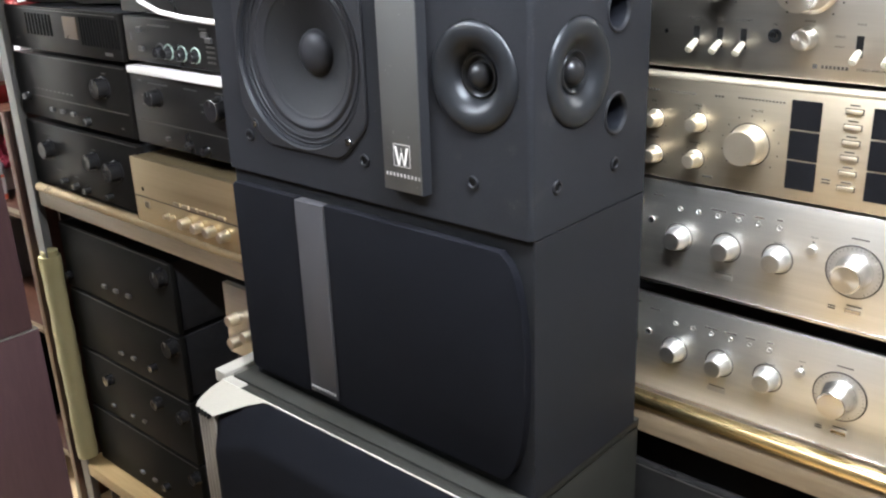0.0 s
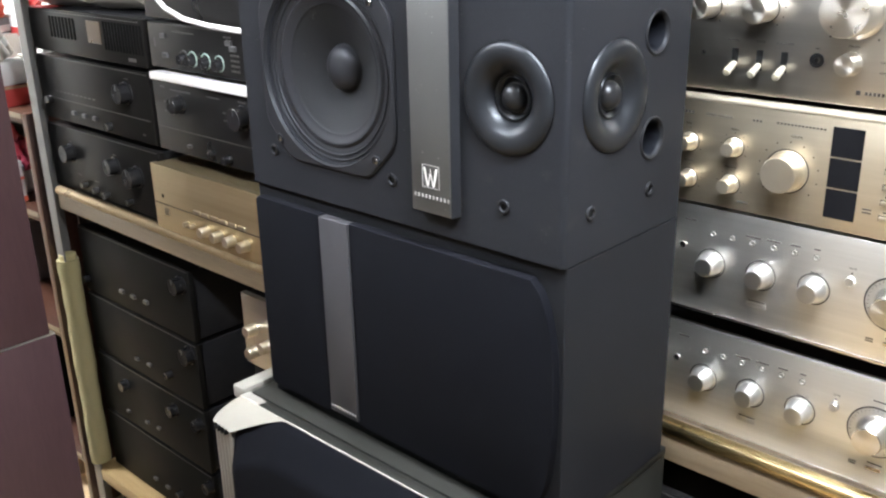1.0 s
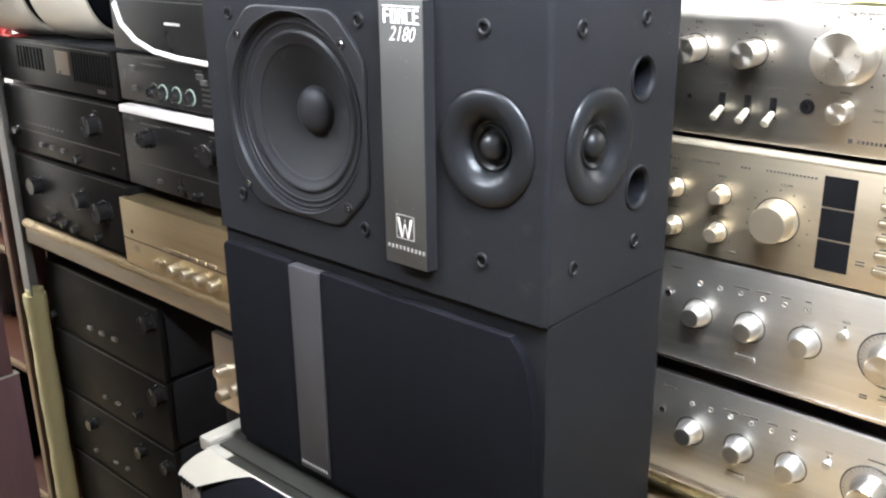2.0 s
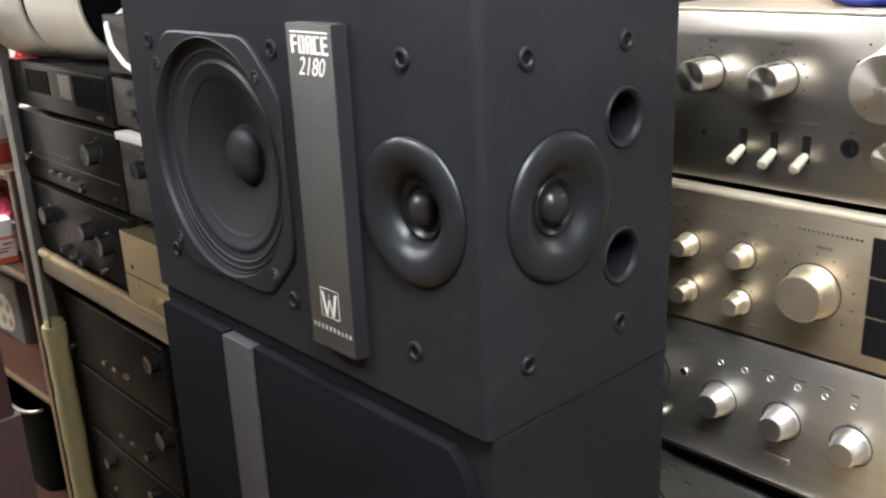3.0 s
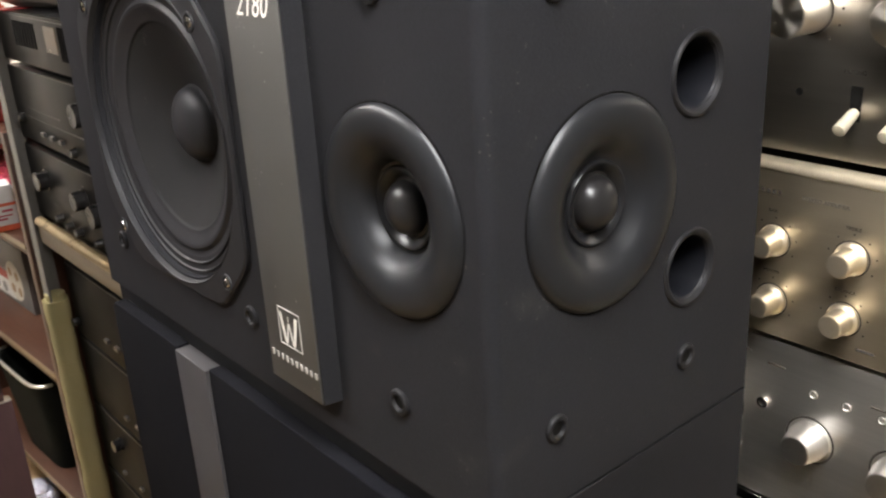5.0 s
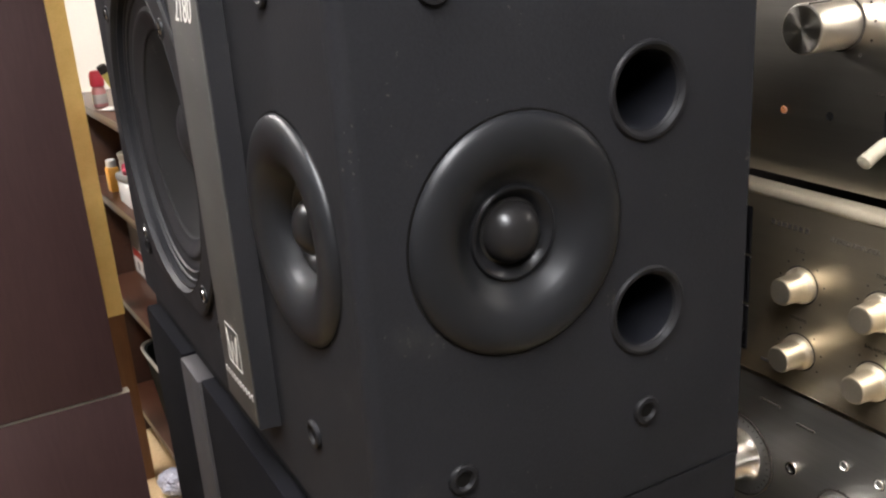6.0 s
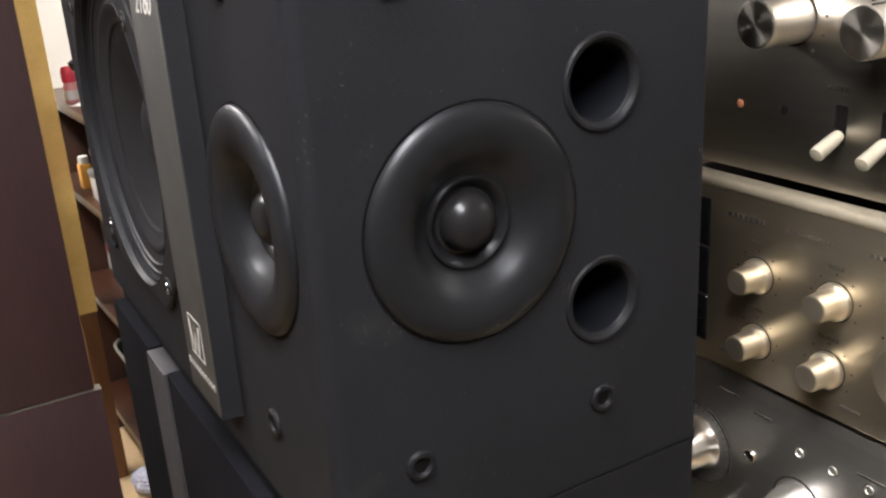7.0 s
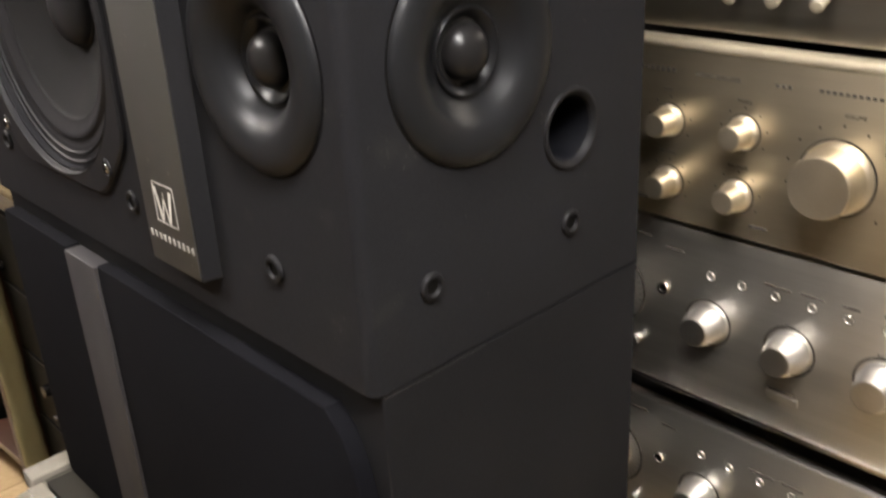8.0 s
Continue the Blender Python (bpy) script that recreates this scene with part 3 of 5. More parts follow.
# two wide outer strokes that taper to points and a slim double peak between them
for (xa, xb, za), (xc, xd, zb) in (((lx0 + 0.0014, lx0 + 0.0043, lz1 - 0.0024), (mid - 0.0046, mid - 0.0026, lz0 + 0.0014)), ((lx1 - 0.0043, lx1 - 0.0014, lz1 - 0.0024), (mid + 0.0026, mid + 0.0046, lz0 + 0.0014)),
                                   ((mid - 0.0040, mid - 0.0024, lz0 + 0.0016), (mid - 0.0008, mid + 0.0004, lz1 - 0.0072)), ((mid + 0.0024, mid + 0.0040, lz0 + 0.0016), (mid - 0.0004, mid + 0.0008, lz1 - 0.0072)),
                                   ((mid - 0.0004, mid + 0.0004, lz1 - 0.0064), (mid - 0.0004, mid + 0.0004, lz1 - 0.0036))):
    bm.faces.new([bm.verts.new((px, yf - 0.0003, pz)) for px, pz in ((xa, za), (xb, za), (xd, zb), (xc, zb))])
part("emblem", bm, M["print_dim"], plate, flat=True)
bars([(-0.5438 + i * 0.00448, 1.1372, 0.0018, 0.0032) for i in range(10)], yf, M["print_faint"], plate, "word_mark")

lower = thing("loudspeaker", (SX0 + SX1) / 2, (FRONT + REAR) / 2, LOW, "black loudspeaker with dark cloth grille under another loudspeaker", "loudspeaker", "stacked loudspeakers")
LY0 = FRONT + 0.0050
cabinet(lower, LOW, SEAM, [], [], M["vinyl_grey"], 0.0012, 0.0050)
part("worn_edge", box(SX0 + 0.004, SX1 - 0.006, LY0 - 0.0004, LY0 + 0.002, SEAM - 0.0021, SEAM - 0.0013, 0.0002, 1), M["worn"], lower, "worn grey top edge")
part("worn_edge", box(SX1 - 0.002, SX1 + 0.0002, LY0 + 0.001, LY0 + 0.062, SEAM - 0.0017, SEAM - 0.0012, 0.0001, 1), M["worn"], lower)
GZ0, GZ1 = 0.8530, 1.0840
gl = [(-0.8000, GZ0 + 0.004), (-0.8000, GZ1 - 0.004), (-0.7960, GZ1), (-0.6925, GZ1), (-0.6925, GZ0), (-0.7960, GZ0)]
grille = part("grille", prism(gl, LY0 - 0.0092, LY0 + 0.001, 0.0010), M["cloth"], lower, "dark blue-black cloth grille")
zc, zh = (GZ0 + GZ1) / 2, (GZ1 - GZ0) / 2
curve = [(-0.4180 + 0.0270 * (1 - abs(k / 12.0) ** 2.6) ** (1 / 1.6), zc + zh * k / 12.0) for k in range(-12, 13)]
part("grille", prism([(-0.6465, GZ0), *curve, (-0.6465, GZ1)], LY0 - 0.0092, LY0 + 0.001, 0.0010), M["cloth"], lower, "dark cloth grille with a bowed end")
gbar = part("grille_bar", box(-0.6915, -0.6475, LY0 - 0.0110, LY0 + 0.001, 0.8570, 1.0830, 0.0012), M["bar"], lower, "grey upright bar on the grille")
bars([(-0.6878 + i * 0.00415, 0.8640, 0.0017, 0.0030) for i in range(10)], LY0 - 0.0112, M["print_faint"], gbar, "word_mark")

base = thing("floor_speaker", -0.61, 0.64, 0.0, "grey floor-standing speaker with black front and light grey fluted corner", "loudspeaker")
part("body", box(-0.800, -0.3885, 0.5560, 0.7680, 0.0, 0.8270, 0.002), M["olive"], base)
part("top_plate", box(-0.8260, -0.3880, 0.5516, 0.7680, 0.8275, 0.8378, 0.0012), M["olive"], base)
# one trim in two colours: light falling on its left end is painted in
part("front_trim", box(-0.790, -0.3900, 0.5362, 0.5496, 0.8180, 0.8374, 0.0008), M["olive"], base)
part("front_trim", box(-0.826, -0.7904, 0.5362, 0.5496, 0.8180, 0.8374, 0.0008), M["trim_lit"], base, "end of the front trim, coloured paler as the lit part")
part("chrome_strip", tube([(-0.745, 0.5356, 0.8370), (-0.390, 0.5356, 0.8370)], 0.0009, 10), M["tin"], base)
part("end_piece", box(-0.848, -0.8265, 0.5420, 0.6100, 0.8260, 0.8425, 0.002), M["trim_lit"], base)
# moulded shoulder: a pale sloping fan that narrows to a point along the top edge
arch = [(-0.8717, 0.7903), (-0.869, 0.7969), (-0.8629, 0.8046), (-0.8462, 0.8205), (-0.8347, 0.8297), (-0.8222, 0.8384)] + [(-0.8002, 0.8380), (-0.7268, 0.8380)]
inner = [(-0.7268, 0.8416), (-0.7443, 0.8347), (-0.7721, 0.8224), (-0.8027, 0.8063), (-0.8356, 0.7884)]
bm = prism(arch + inner[1:], 0.5215, 0.5350)
for v in bm.verts:
    v.co.y += 0.25 * (v.co.z - 0.782) if v.co.y < 0.530 else 0.0008
part("corner_cap", bm, M["lightgrey"], base, "light grey sloping plastic shoulder")
FX0, FX1 = arch[0][0], inner[-1][0]
part("pillar", box(FX0 + 0.001, -0.8010, 0.5300, 0.6100, 0.0, 0.7830, 0.002), M["groove"], base, "taupe fluted side pillar")
for i in range(5):
    fx = FX0 + 0.0045 + i * (FX1 - FX0 - 0.008) / 4
    part("flute", box(fx - 0.0032, fx + 0.0032, 0.5245, 0.5315, 0.01, 0.7900 - 0.001 * i, 0.0018), M["flute"], base)
for i in range(4):
    fx = FX0 + 0.0045 + (i + 0.5) * (FX1 - FX0 - 0.008) / 4
    part("notch", box(fx - 0.0011, fx + 0.0011, 0.5195, 0.5300, 0.7835, 0.7915 - 0.0006 * i), M["hole"], base)
part("side_cap", prism([(FX0 + 0.001, 0.775)] + arch[1:6] + [(arch[5][0], 0.775)], 0.5482, 0.6100), M["lightgrey"], base)


def grille_top(x):
    """Height of the black front under the shoulder's curve."""
    for (xa, za), (xb, zb) in zip(inner[::-1], inner[-2::-1]):
        if xa <= x <= xb:
            return min(0.8352, za + (zb - za) * (x - xa) / (xb - xa) - 0.0008)
    return 0.8352


loops = []
for k in range(41):
    x = FX1 + 0.0008 + (-FX1 - 0.3908) * (k / 40) ** 1.6
    zt = grille_top(x)
    out = min(1.0, (x - FX1) / 0.022) ** 0.5
    loops.append([(x, q if q > 0.5260 else 0.5260 + (q - 0.5260) * out, z) for x, q, z in [(x, 0.5555, 0.02), (x, 0.518, 0.02), (x, 0.512, 0.10), (x, 0.5085, 0.40), (x, 0.5075, zt - 0.12), (x, 0.5078, zt - 0.052), (x, 0.5090, zt - 0.044), (x, 0.5120, zt - 0.038), (x, 0.5290, zt - 0.007), (x, 0.5325, zt - 0.002), (x, 0.5345, zt), (x, 0.5555, zt)]])
part("front_grille", rings(loops, None, True, True), M["cloth"], base, "bulging black front grille")

# ---- rack ----
rack = thing("metal_rack", -0.95, 1.03, 0.0, "grey steel rack with brass-nosed wooden shelves full of amplifiers", "rack")
RKX0, RKX1, BZ = -1.880, -0.02, 0.828
bm = box(-1.8885, -1.8845, 0.8000, 0.8285, 0.0, 2.05)
box(-1.8885, -1.8560, 0.7990, 0.8030, 0.0, 2.05, 0.0008, 1, bm=bm)
up = part("upright", bm, M["steel"], rack, "grey painted steel angle post")
part("upright", box(-1.898, -1.860, 1.24, 1.28, 0.0, 2.05, 0.001), M["steel"], rack)
part("upright", box(-0.06, -0.02, 1.24, 1.28, 0.0, 2.05, 0.001), M["steel"], rack)
shelf = part("shelf_board", box(RKX0 + 0.034, RKX1, 0.804, 1.28, BZ - 0.032, BZ, 0.002), M["board"], rack, "worn wooden shelf board")
nose = [(0.8085, BZ - 0.0010)] + [(0.8085 - 0.0090 * math.sin(a * math.pi / 12), BZ + 0.0080 - 0.0090 * math.cos(a * math.pi / 12)) for a in range(0, 13)] + [(0.8085, BZ + 0.0170), (0.8130, BZ + 0.0170), (0.8130, BZ + 0.0010), (0.8090, BZ + 0.0010)]
part("brass_nosing", prism(nose, -0.90, RKX1, plane="yz"), M["brass"], shelf, "shiny worn brass edging")
# the same nosing profile carried on to the left in a darker, rougher brass
part("brass_nosing", prism(nose, RKX0 + 0.034, -0.9005, plane="yz"), M["brass_dull"], shelf, "duller left length of the brass edging")
low_shelf = part("shelf_board", box(RKX0, RKX1, 0.800, 1.28, 0.120, 0.150, 0.002), M["pine"], rack, "pale pine lower shelf board")
part("back_panel", box(-1.86, -0.06, 1.285, 1.295, 0.0, 2.05), M["dark_back"], rack)
part("side_panel", box(-1.896, -1.890, 0.86, 1.24, 0.0, 0.80), M["dark_back"], rack)

foam = thing("foam_sleeve", -1.874, 0.812, 0.165, "pale yellow foam sleeve wrapped round the rack post", "padding")
loops = []
for k in range(25):
    z = 0.165 + 0.508 * k / 24
    wob = 0.0007 * math.sin(k * 1.7) + 0.0008 * math.sin(k * 0.6)
    loops.append([(-1.872 + (0.0225 + wob) * math.cos(a) * (1.0 if abs(math.cos(a)) < 0.95 else 0.97), 0.8120 + (0.0225 + wob) * math.sin(a), z) for a in [2 * math.pi * i / 28 for i in range(28)]])
part("sleeve", rings(loops, None, True, True), M["foam"], foam)
part("puncture", lathe([(0.0016, 0.0), (0.0001, 0.0002)], (-1.8665, 0.7868, 0.4150), "-y", 10), M["hole"], foam)
part("foam_rim", lathe([(0.0185, 0.673), (0.0182, 0.685), (0.0150, 0.6865)], (-1.871, 0.8130, 0.0), "z", 28), M["foam"], foam)

# ---- amplifiers on the shelf, silver and champagne ----


def face_panel(t, x0, x1, z0, z1, y, skin, edge=None, depth=0.010, label=""):
    p = part("front_panel", box(x0, x1, y, y + depth, z0, z1, 0.0016, 2), skin, t, label)
    return p


def case(t, x0, x1, z0, z1, y, depth, skin):
    return part("case", box(x0 + 0.004, x1 - 0.004, y + 0.0102, y + depth, z0 + 0.004, z1 - 0.002, 0.002), skin, t)


def feet(t, x0, x1, z, y, h):
    for fx in (x0 + 0.045, x1 - 0.045):
        for fy in (y + 0.05, y + 0.26):
            part("foot", lathe([(0.016, 0.0), (0.0145, h + 0.005)], (fx, fy, z - h), "z", 20, cap_start=True), M["moulded"], t)


def knob(p, x, z, y, r, length, skin, skirt=0.0, taper=0.94, ring=0.0, face=None, name="knob", seg=44):
    """A turned knob with a softly broken edge, perhaps with a skirt and a dark ring round it."""
    prof = [(r, 0.0)]
    if skirt:
        prof = [(r * skirt, 0.0), (r * skirt, 0.0014), (r * (skirt * 0.98), 0.0026), (r * 1.04, 0.0040)]
    prof += [(r, 0.0050), (r * taper, length - 0.0010), (r * taper - 0.0003, length - 0.0003), (r * taper - 0.0010, length)]
    k = part(name, lathe(prof + [(0.0002, length)], (x, y, z), "-y", seg), skin, p)
    if face:
        part("knob_face", lathe([(r * taper - 0.0011, length + 0.0002), (0.0002, length + 0.0003)], (x, y, z), "-y", seg), face, k)
    if ring:
        part("ring", lathe([(ring + 0.0003, 0.0003), (ring - 0.0010, 0.0003)], (x, y, z), "-y", seg, cap_end=False), M["ink"], k)
    return k


def dial_dots(p, x, z, y, r, n, a0, a1, size=0.0011):
    bm = bmesh.new()
    for i in range(n):
        a = radians(a0 + (a1 - a0) * i / (n - 1))
        lathe([(size, 0.0002), (0.0001, 0.00025)], (x + r * math.sin(a), y, z + r * math.cos(a)), "-y", 8, bm=bm)
    tagged(part("dial_scale", bm, M["ink"], p, flat=True), kind="stuff")


AX0, AX1 = -0.492, -0.072
AMP_DEPTH = 0.36


def silver_lever_amplifier():
    y, z0, z1 = 0.8420, 1.2042, 1.3290
    t = thing("stereo_amplifier", -0.28, 1.02, 1.2007, "brushed silver stereo amplifier with cream levers atop a champagne amplifier", "amplifier", "silver amplifiers")
    p = face_panel(t, AX0, AX1, z0, z1, y, M["silver"])
    case(t, AX0, AX1, z0, z1, y, AMP_DEPTH, M["lightgrey"])
    feet(t, AX0, AX1, z0 + 0.004, y, 0.0075)
    yf = y - 0.0002
    for kx in (-0.4155, -0.3585):
        k = knob(p, kx, 1.2850, y, 0.0122, 0.0272, M["knob"], taper=0.97, ring=0.0131, face=M["spun"])
        part("pointer", box(kx + 0.0030, kx + 0.0036, y - 0.0268, y - 0.0120, 1.2850 + 0.0110, 1.2850 + 0.0121), M["ink"], k)
        dial_dots(p, kx, 1.2850, y, 0.0185, 11, -140, 140, 0.0008)
    knob(p, -0.2755, 1.2890, y, 0.0225, 0.0330, M["knob"], skirt=1.16, taper=0.97, face=M["spun"])
    dial_dots(p, -0.2755, 1.2890, y, 0.0325, 13, -140, 140, 0.0010)
    knob(p, -0.2760, 1.2415, y, 0.0098, 0.0160, M["knob"], skirt=1.08, taper=0.96, face=M["spun"])
    for lx in (-0.3850, -0.3605, -0.3365, -0.2285, -0.2010):
        s = part("lever_slot", box(lx - 0.0036, lx + 0.0036, y - 0.0003, y + 0.002, 1.2270, 1.2470, 0.0006, 1), M["hole"], p)
        bm = lathe([(0.0028, 0.0), (0.0033, 0.0035), (0.0036, 0.0166), (0.0034, 0.0172), (0.0028, 0.0174)], (0, 0, 0), "z", 20, cap_start=True)
        bm.transform(Matrix.Translation((lx, y - 0.0005, 1.2325)) @ Matrix.Rotation(radians(114), 4, "X"))
        part("lever", bm, M["lever"], p)
    j = part("jack", lathe([(0.0066, 0.0002), (0.0064, 0.0012), (0.0048, 0.0014), (0.0044, 0.0004)], (-0.3060, y, 1.2420), "-y", 28, cap_end=False), M["moulded"], p)
    part("jack_hole", lathe([(0.0045, 0.0006), (0.0001, 0.0006)], (-0.3060, y, 1.2420), "-y", 24), M["hole"], j)
    part("jack_ring", lathe([(0.0030, 0.0009), (0.0022, 0.0010)], (-0.3060, y, 1.2420), "-y", 24, cap_end=False), M["screw"], j)
    part("small_hole", lathe([(0.0022, 0.0003), (0.0001, 0.0003)], (-0.4180, y, 1.2400), "-y", 16), M["hole"], p)
    part("indicator_lens", lathe([(0.0022, 0.0002), (0.0016, 0.0010), (0.0002, 0.0012)], (-0.4465, y, 1.2395), "-y", 16), M["led"], p)
    for word, wx, wz, sz in (("BASS", -0.4135, 1.3075, 0.0042), ("TREBLE", -0.3575, 1.3075, 0.0042), ("VOLUME  BALANCE", -0.2650, 1.3215, 0.0042), ("MUTING", -0.3870, 1.2530, 0.0040),
                             ("TONE", -0.3605, 1.2535, 0.0040), ("LOUDNESS", -0.3365, 1.2535, 0.0040), ("MIC", -0.3060, 1.2515, 0.0034), ("MIXING", -0.2745, 1.2560, 0.0036), ("MODE", -0.2285, 1.2555, 0.0034), ("STEREO", -0.2460, 1.2440, 0.0032), ("MONO", -0.2460, 1.2350, 0.0032)):
        lettering(word, sz * 0.82, wx, yf, wz, M["ink"], p)
    bars([(-0.2660, 1.2170, 0.0040, 0.0040)] + [(-0.2590 + i * 0.0036, 1.2170, 0.0024, 0.0030) for i in range(7)], yf, M["ink"], p, "word_mark")
    lettering("STEREO AMPLIFIER", 0.0034, -0.2290, yf, 1.2158, M["ink"], p, centre=False)


def champagne_amplifier():
    y, z0, z1 = 0.8340, 1.0890, 1.1985
    t = thing("stereo_amplifier", -0.28, 1.02, 1.0875, "champagne gold stereo amplifier with big plain volume knob", "amplifier", "silver amplifiers")
    p = face_panel(t, AX0, AX1, z0, z1, y, M["champagne"])
    part("top_moulding", box(AX0 + 0.0005, AX1 - 0.0005, y - 0.0012, y + 0.012, z1 - 0.0050, z1 + 0.0012, 0.0026, 3), M["edge_gold"], t)
    case(t, AX0, AX1, z0, z1, y + 0.004, AMP_DEPTH, M["hifi_case"])
    for kx, kz in ((-0.4215, 1.1515), (-0.3737, 1.1525), (-0.4203, 1.1135), (-0.3747, 1.1150)):
        knob(p, kx, kz, y, 0.0074, 0.0165, M["knob_gold"], skirt=1.32, taper=0.96, ring=0.0104, face=M["knob_gold_face"])
        dial_dots(p, kx, kz, y, 0.0142, 7, -120, 120, 0.0006)
    knob(p, -0.3190, 1.1375, y, 0.0180, 0.0215, M["knob_gold"], skirt=1.13, taper=0.96, ring=0.0213, face=M["knob_gold_face"])
    dial_dots(p, -0.3180, 1.1370, y, 0.0290, 11, -130, 130, 0.0008)
    for wx0 in (-0.2805, -0.2070, -0.4850):
        for k in range(3):
            za = 1.1005 + k * 0.0290
            part("window", box(wx0, wx0 + 0.0285, y - 0.0008, y + 0.002, za, za + 0.0278, 0.0006, 1), M["window"], p)
    for k in range(6):
        bz = 1.1095 + k * 0.01435
        b = part("push_button", box(-0.2305, -0.2160, y - 0.0030, y + 0.001, bz - 0.0018, bz + 0.0018, 0.0005), M["knob_gold"], p)
        part("button_surround", box(-0.2315, -0.2150, y - 0.0004, y + 0.001, bz - 0.0027, bz + 0.0027), M["ink"], b)
    yf = y - 0.0002
    for word, wx, wz, sz in (("BASS", -0.4235, 1.1690, 0.0034), ("TREBLE", -0.3745, 1.1690, 0.0034), ("BALANCE", -0.3755, 1.1312, 0.0034), ("VOLUME", -0.3130, 1.1705, 0.0036), ("SPEAKERS", -0.4220, 1.1312, 0.0030)):
        lettering(word, sz * 0.82, wx, yf, wz, M["ink"], p)
    lettering("STEREO AMPLIFIER", 0.0034, -0.4060, yf, 1.1800, M["ink_grey"], p, centre=False)
    bars([(-0.4420 + i * 0.0036, 1.1815, 0.0022, 0.0026) for i in range(7)], yf, M["ink"], p, "word_mark")
    bars([(-0.3560 + i * 0.0034, 1.1815, 0.0020, 0.0018) for i in range(3)] + [(-0.3320 + i * 0.0034, 1.1822, 0.0021, 0.0016) for i in range(14)] + [(-0.4400, 1.1000, 0.011, 0.0016), (-0.3600, 1.0985, 0.011, 0.0016)]
         + [(-0.2235, 1.1150 + k * 0.01435, 0.009, 0.0014) for k in range(6)] + [(-0.2420, 1.1120, 0.008, 0.0014), (-0.2420, 1.1150, 0.008, 0.0014)], yf, M["ink_grey"], p)


def silver_dial_amplifier(dz, foot, yoff, drop, label):
    """One of two alike amplifiers: three turned knobs, a row of studs and a large engraved dial."""
    y, z0, z1 = 0.8370 + yoff, 0.9690 + dz, 1.0855 + dz
    t = thing("stereo_amplifier", -0.28, 1.02, z0 + 0.004 - foot, label, "amplifier", "silver amplifiers")
    p = face_panel(t, AX0, AX1, z0, z1, y, M["silver_cold"])
    part("bottom_lip", box(AX0 + 0.0005, AX1 - 0.0005, y - 0.0010, y + 0.008, z0 - 0.0012, z0 + 0.0022, 0.0008), M["edge_silver"], t)
    case(t, AX0, AX1, z0, z1, y, AMP_DEPTH, M["hifi_case"])
    feet(t, AX0, AX1, z0 + 0.004, y, foot)
    dz -= drop
    for kx in (-0.3888, -0.3350, -0.2812):
        knob(p, kx, 1.0272 + dz, y, 0.0126, 0.0180, M["knob_cold"], taper=0.78, ring=0.0158, face=M["knob_face"])
    for kx in (-0.2070, -0.4620):
        d = part("dial", lathe([(0.0262, 0.0002), (0.0258, 0.0008), (0.0236, 0.0010), (0.0002, 0.0010)], (kx, y, 1.0310 + dz), "-y", 64), M["knob_cold"], p)
        part("ring", lathe([(0.0270, 0.0004), (0.0264, 0.0011), (0.0255, 0.0012)], (kx, y, 1.0310 + dz), "-y", 64, cap_end=False), M["ink"], d)
        part("dial_knob", lathe([(0.0180, 0.0010), (0.0174, 0.0026), (0.0150, 0.0060), (0.0140, 0.0240), (0.0132, 0.0250), (0.0002, 0.0252)], (kx, y, 1.0310 + dz), "-y", 52), M["edge_silver"], d)
        part("knob_face", lathe([(0.0128, 0.0254), (0.0002, 0.0256)], (kx, y, 1.0310 + dz), "-y", 52), M["spun"], d)
        bm = bmesh.new()
        for i in range(31):
            a = radians(-150 + 10 * i)
            bb = box(-0.0002, 0.0002, y - 0.0013, y - 0.0009, 0.0225, 0.0225 + (0.0022 if i % 5 == 0 else 0.0013))
            bb.transform(Matrix.Translation((kx, 0, 1.0310 + dz)) @ Matrix.Rotation(a, 4, "Y"))
            me = bpy.data.meshes.new("tmp")
            bb.to_mesh(me)
            bb.free()
            bm.from_mesh(me)
            bpy.data.meshes.remove(me)
        tagged(part("dial_scale", bm, M["ink"], d, flat=True), kind="stuff")
    knob(p, -0.1480, 1.0020 + dz, y, 0.0090, 0.0140, M["knob_cold"], taper=0.9, ring=0.0105)
    for kx in (-0.3890, -0.3680, -0.3465, -0.3245, -0.3035, -0.2820):
        sd = part("stud", lathe([(0.0028, 0.0001), (0.0027, 0.0011), (0.0021, 0.0013), (0.0017, 0.0006), (0.0002, 0.0006)], (kx, y, 1.0595 + dz), "-y", 24), M["knob_cold"], p)
        part("stud_ring", lathe([(0.0032, 0.0003), (0.0027, 0.0003)], (kx, y, 1.0595 + dz), "-y", 24, cap_end=False), M["ink_grey"], sd)
    j = part("jack", lathe([(0.0040, 0.0002), (0.0037, 0.0016), (0.0028, 0.0016), (0.0024, 0.0004)], (-0.4220, y, 1.0410 + dz), "-y", 24, cap_end=False), M["edge_silver"], p)
    part("jack_hole", lathe([(0.0026, 0.0005), (0.0001, 0.0005)], (-0.4220, y, 1.0410 + dz), "-y", 20), M["hole"], j)
    part("push_button", lathe([(0.0048, 0.0001), (0.0046, 0.0040), (0.0040, 0.0048), (0.0002, 0.0048)], (-0.2480, y, 1.0445 + dz), "-y", 28), M["knob_cold"], p)
    part("push_button", box(-0.2115, -0.1960, y - 0.0022, y + 0.001, 0.9890 + dz, 0.9935 + dz, 0.0005, 1), M["edge_silver"], p)
    part("push_button", box(-0.3470, -0.3260, y - 0.0005, y + 0.001, 0.9915 + dz, 0.9965 + dz, 0.0003, 1), M["knob_cold"], p)
    part("push_button", lathe([(0.0034, 0.0001), (0.0032, 0.0030), (0.0002, 0.0032)], (-0.4420, y, 0.9960 + dz), "-y", 20), M["knob_cold"], p)
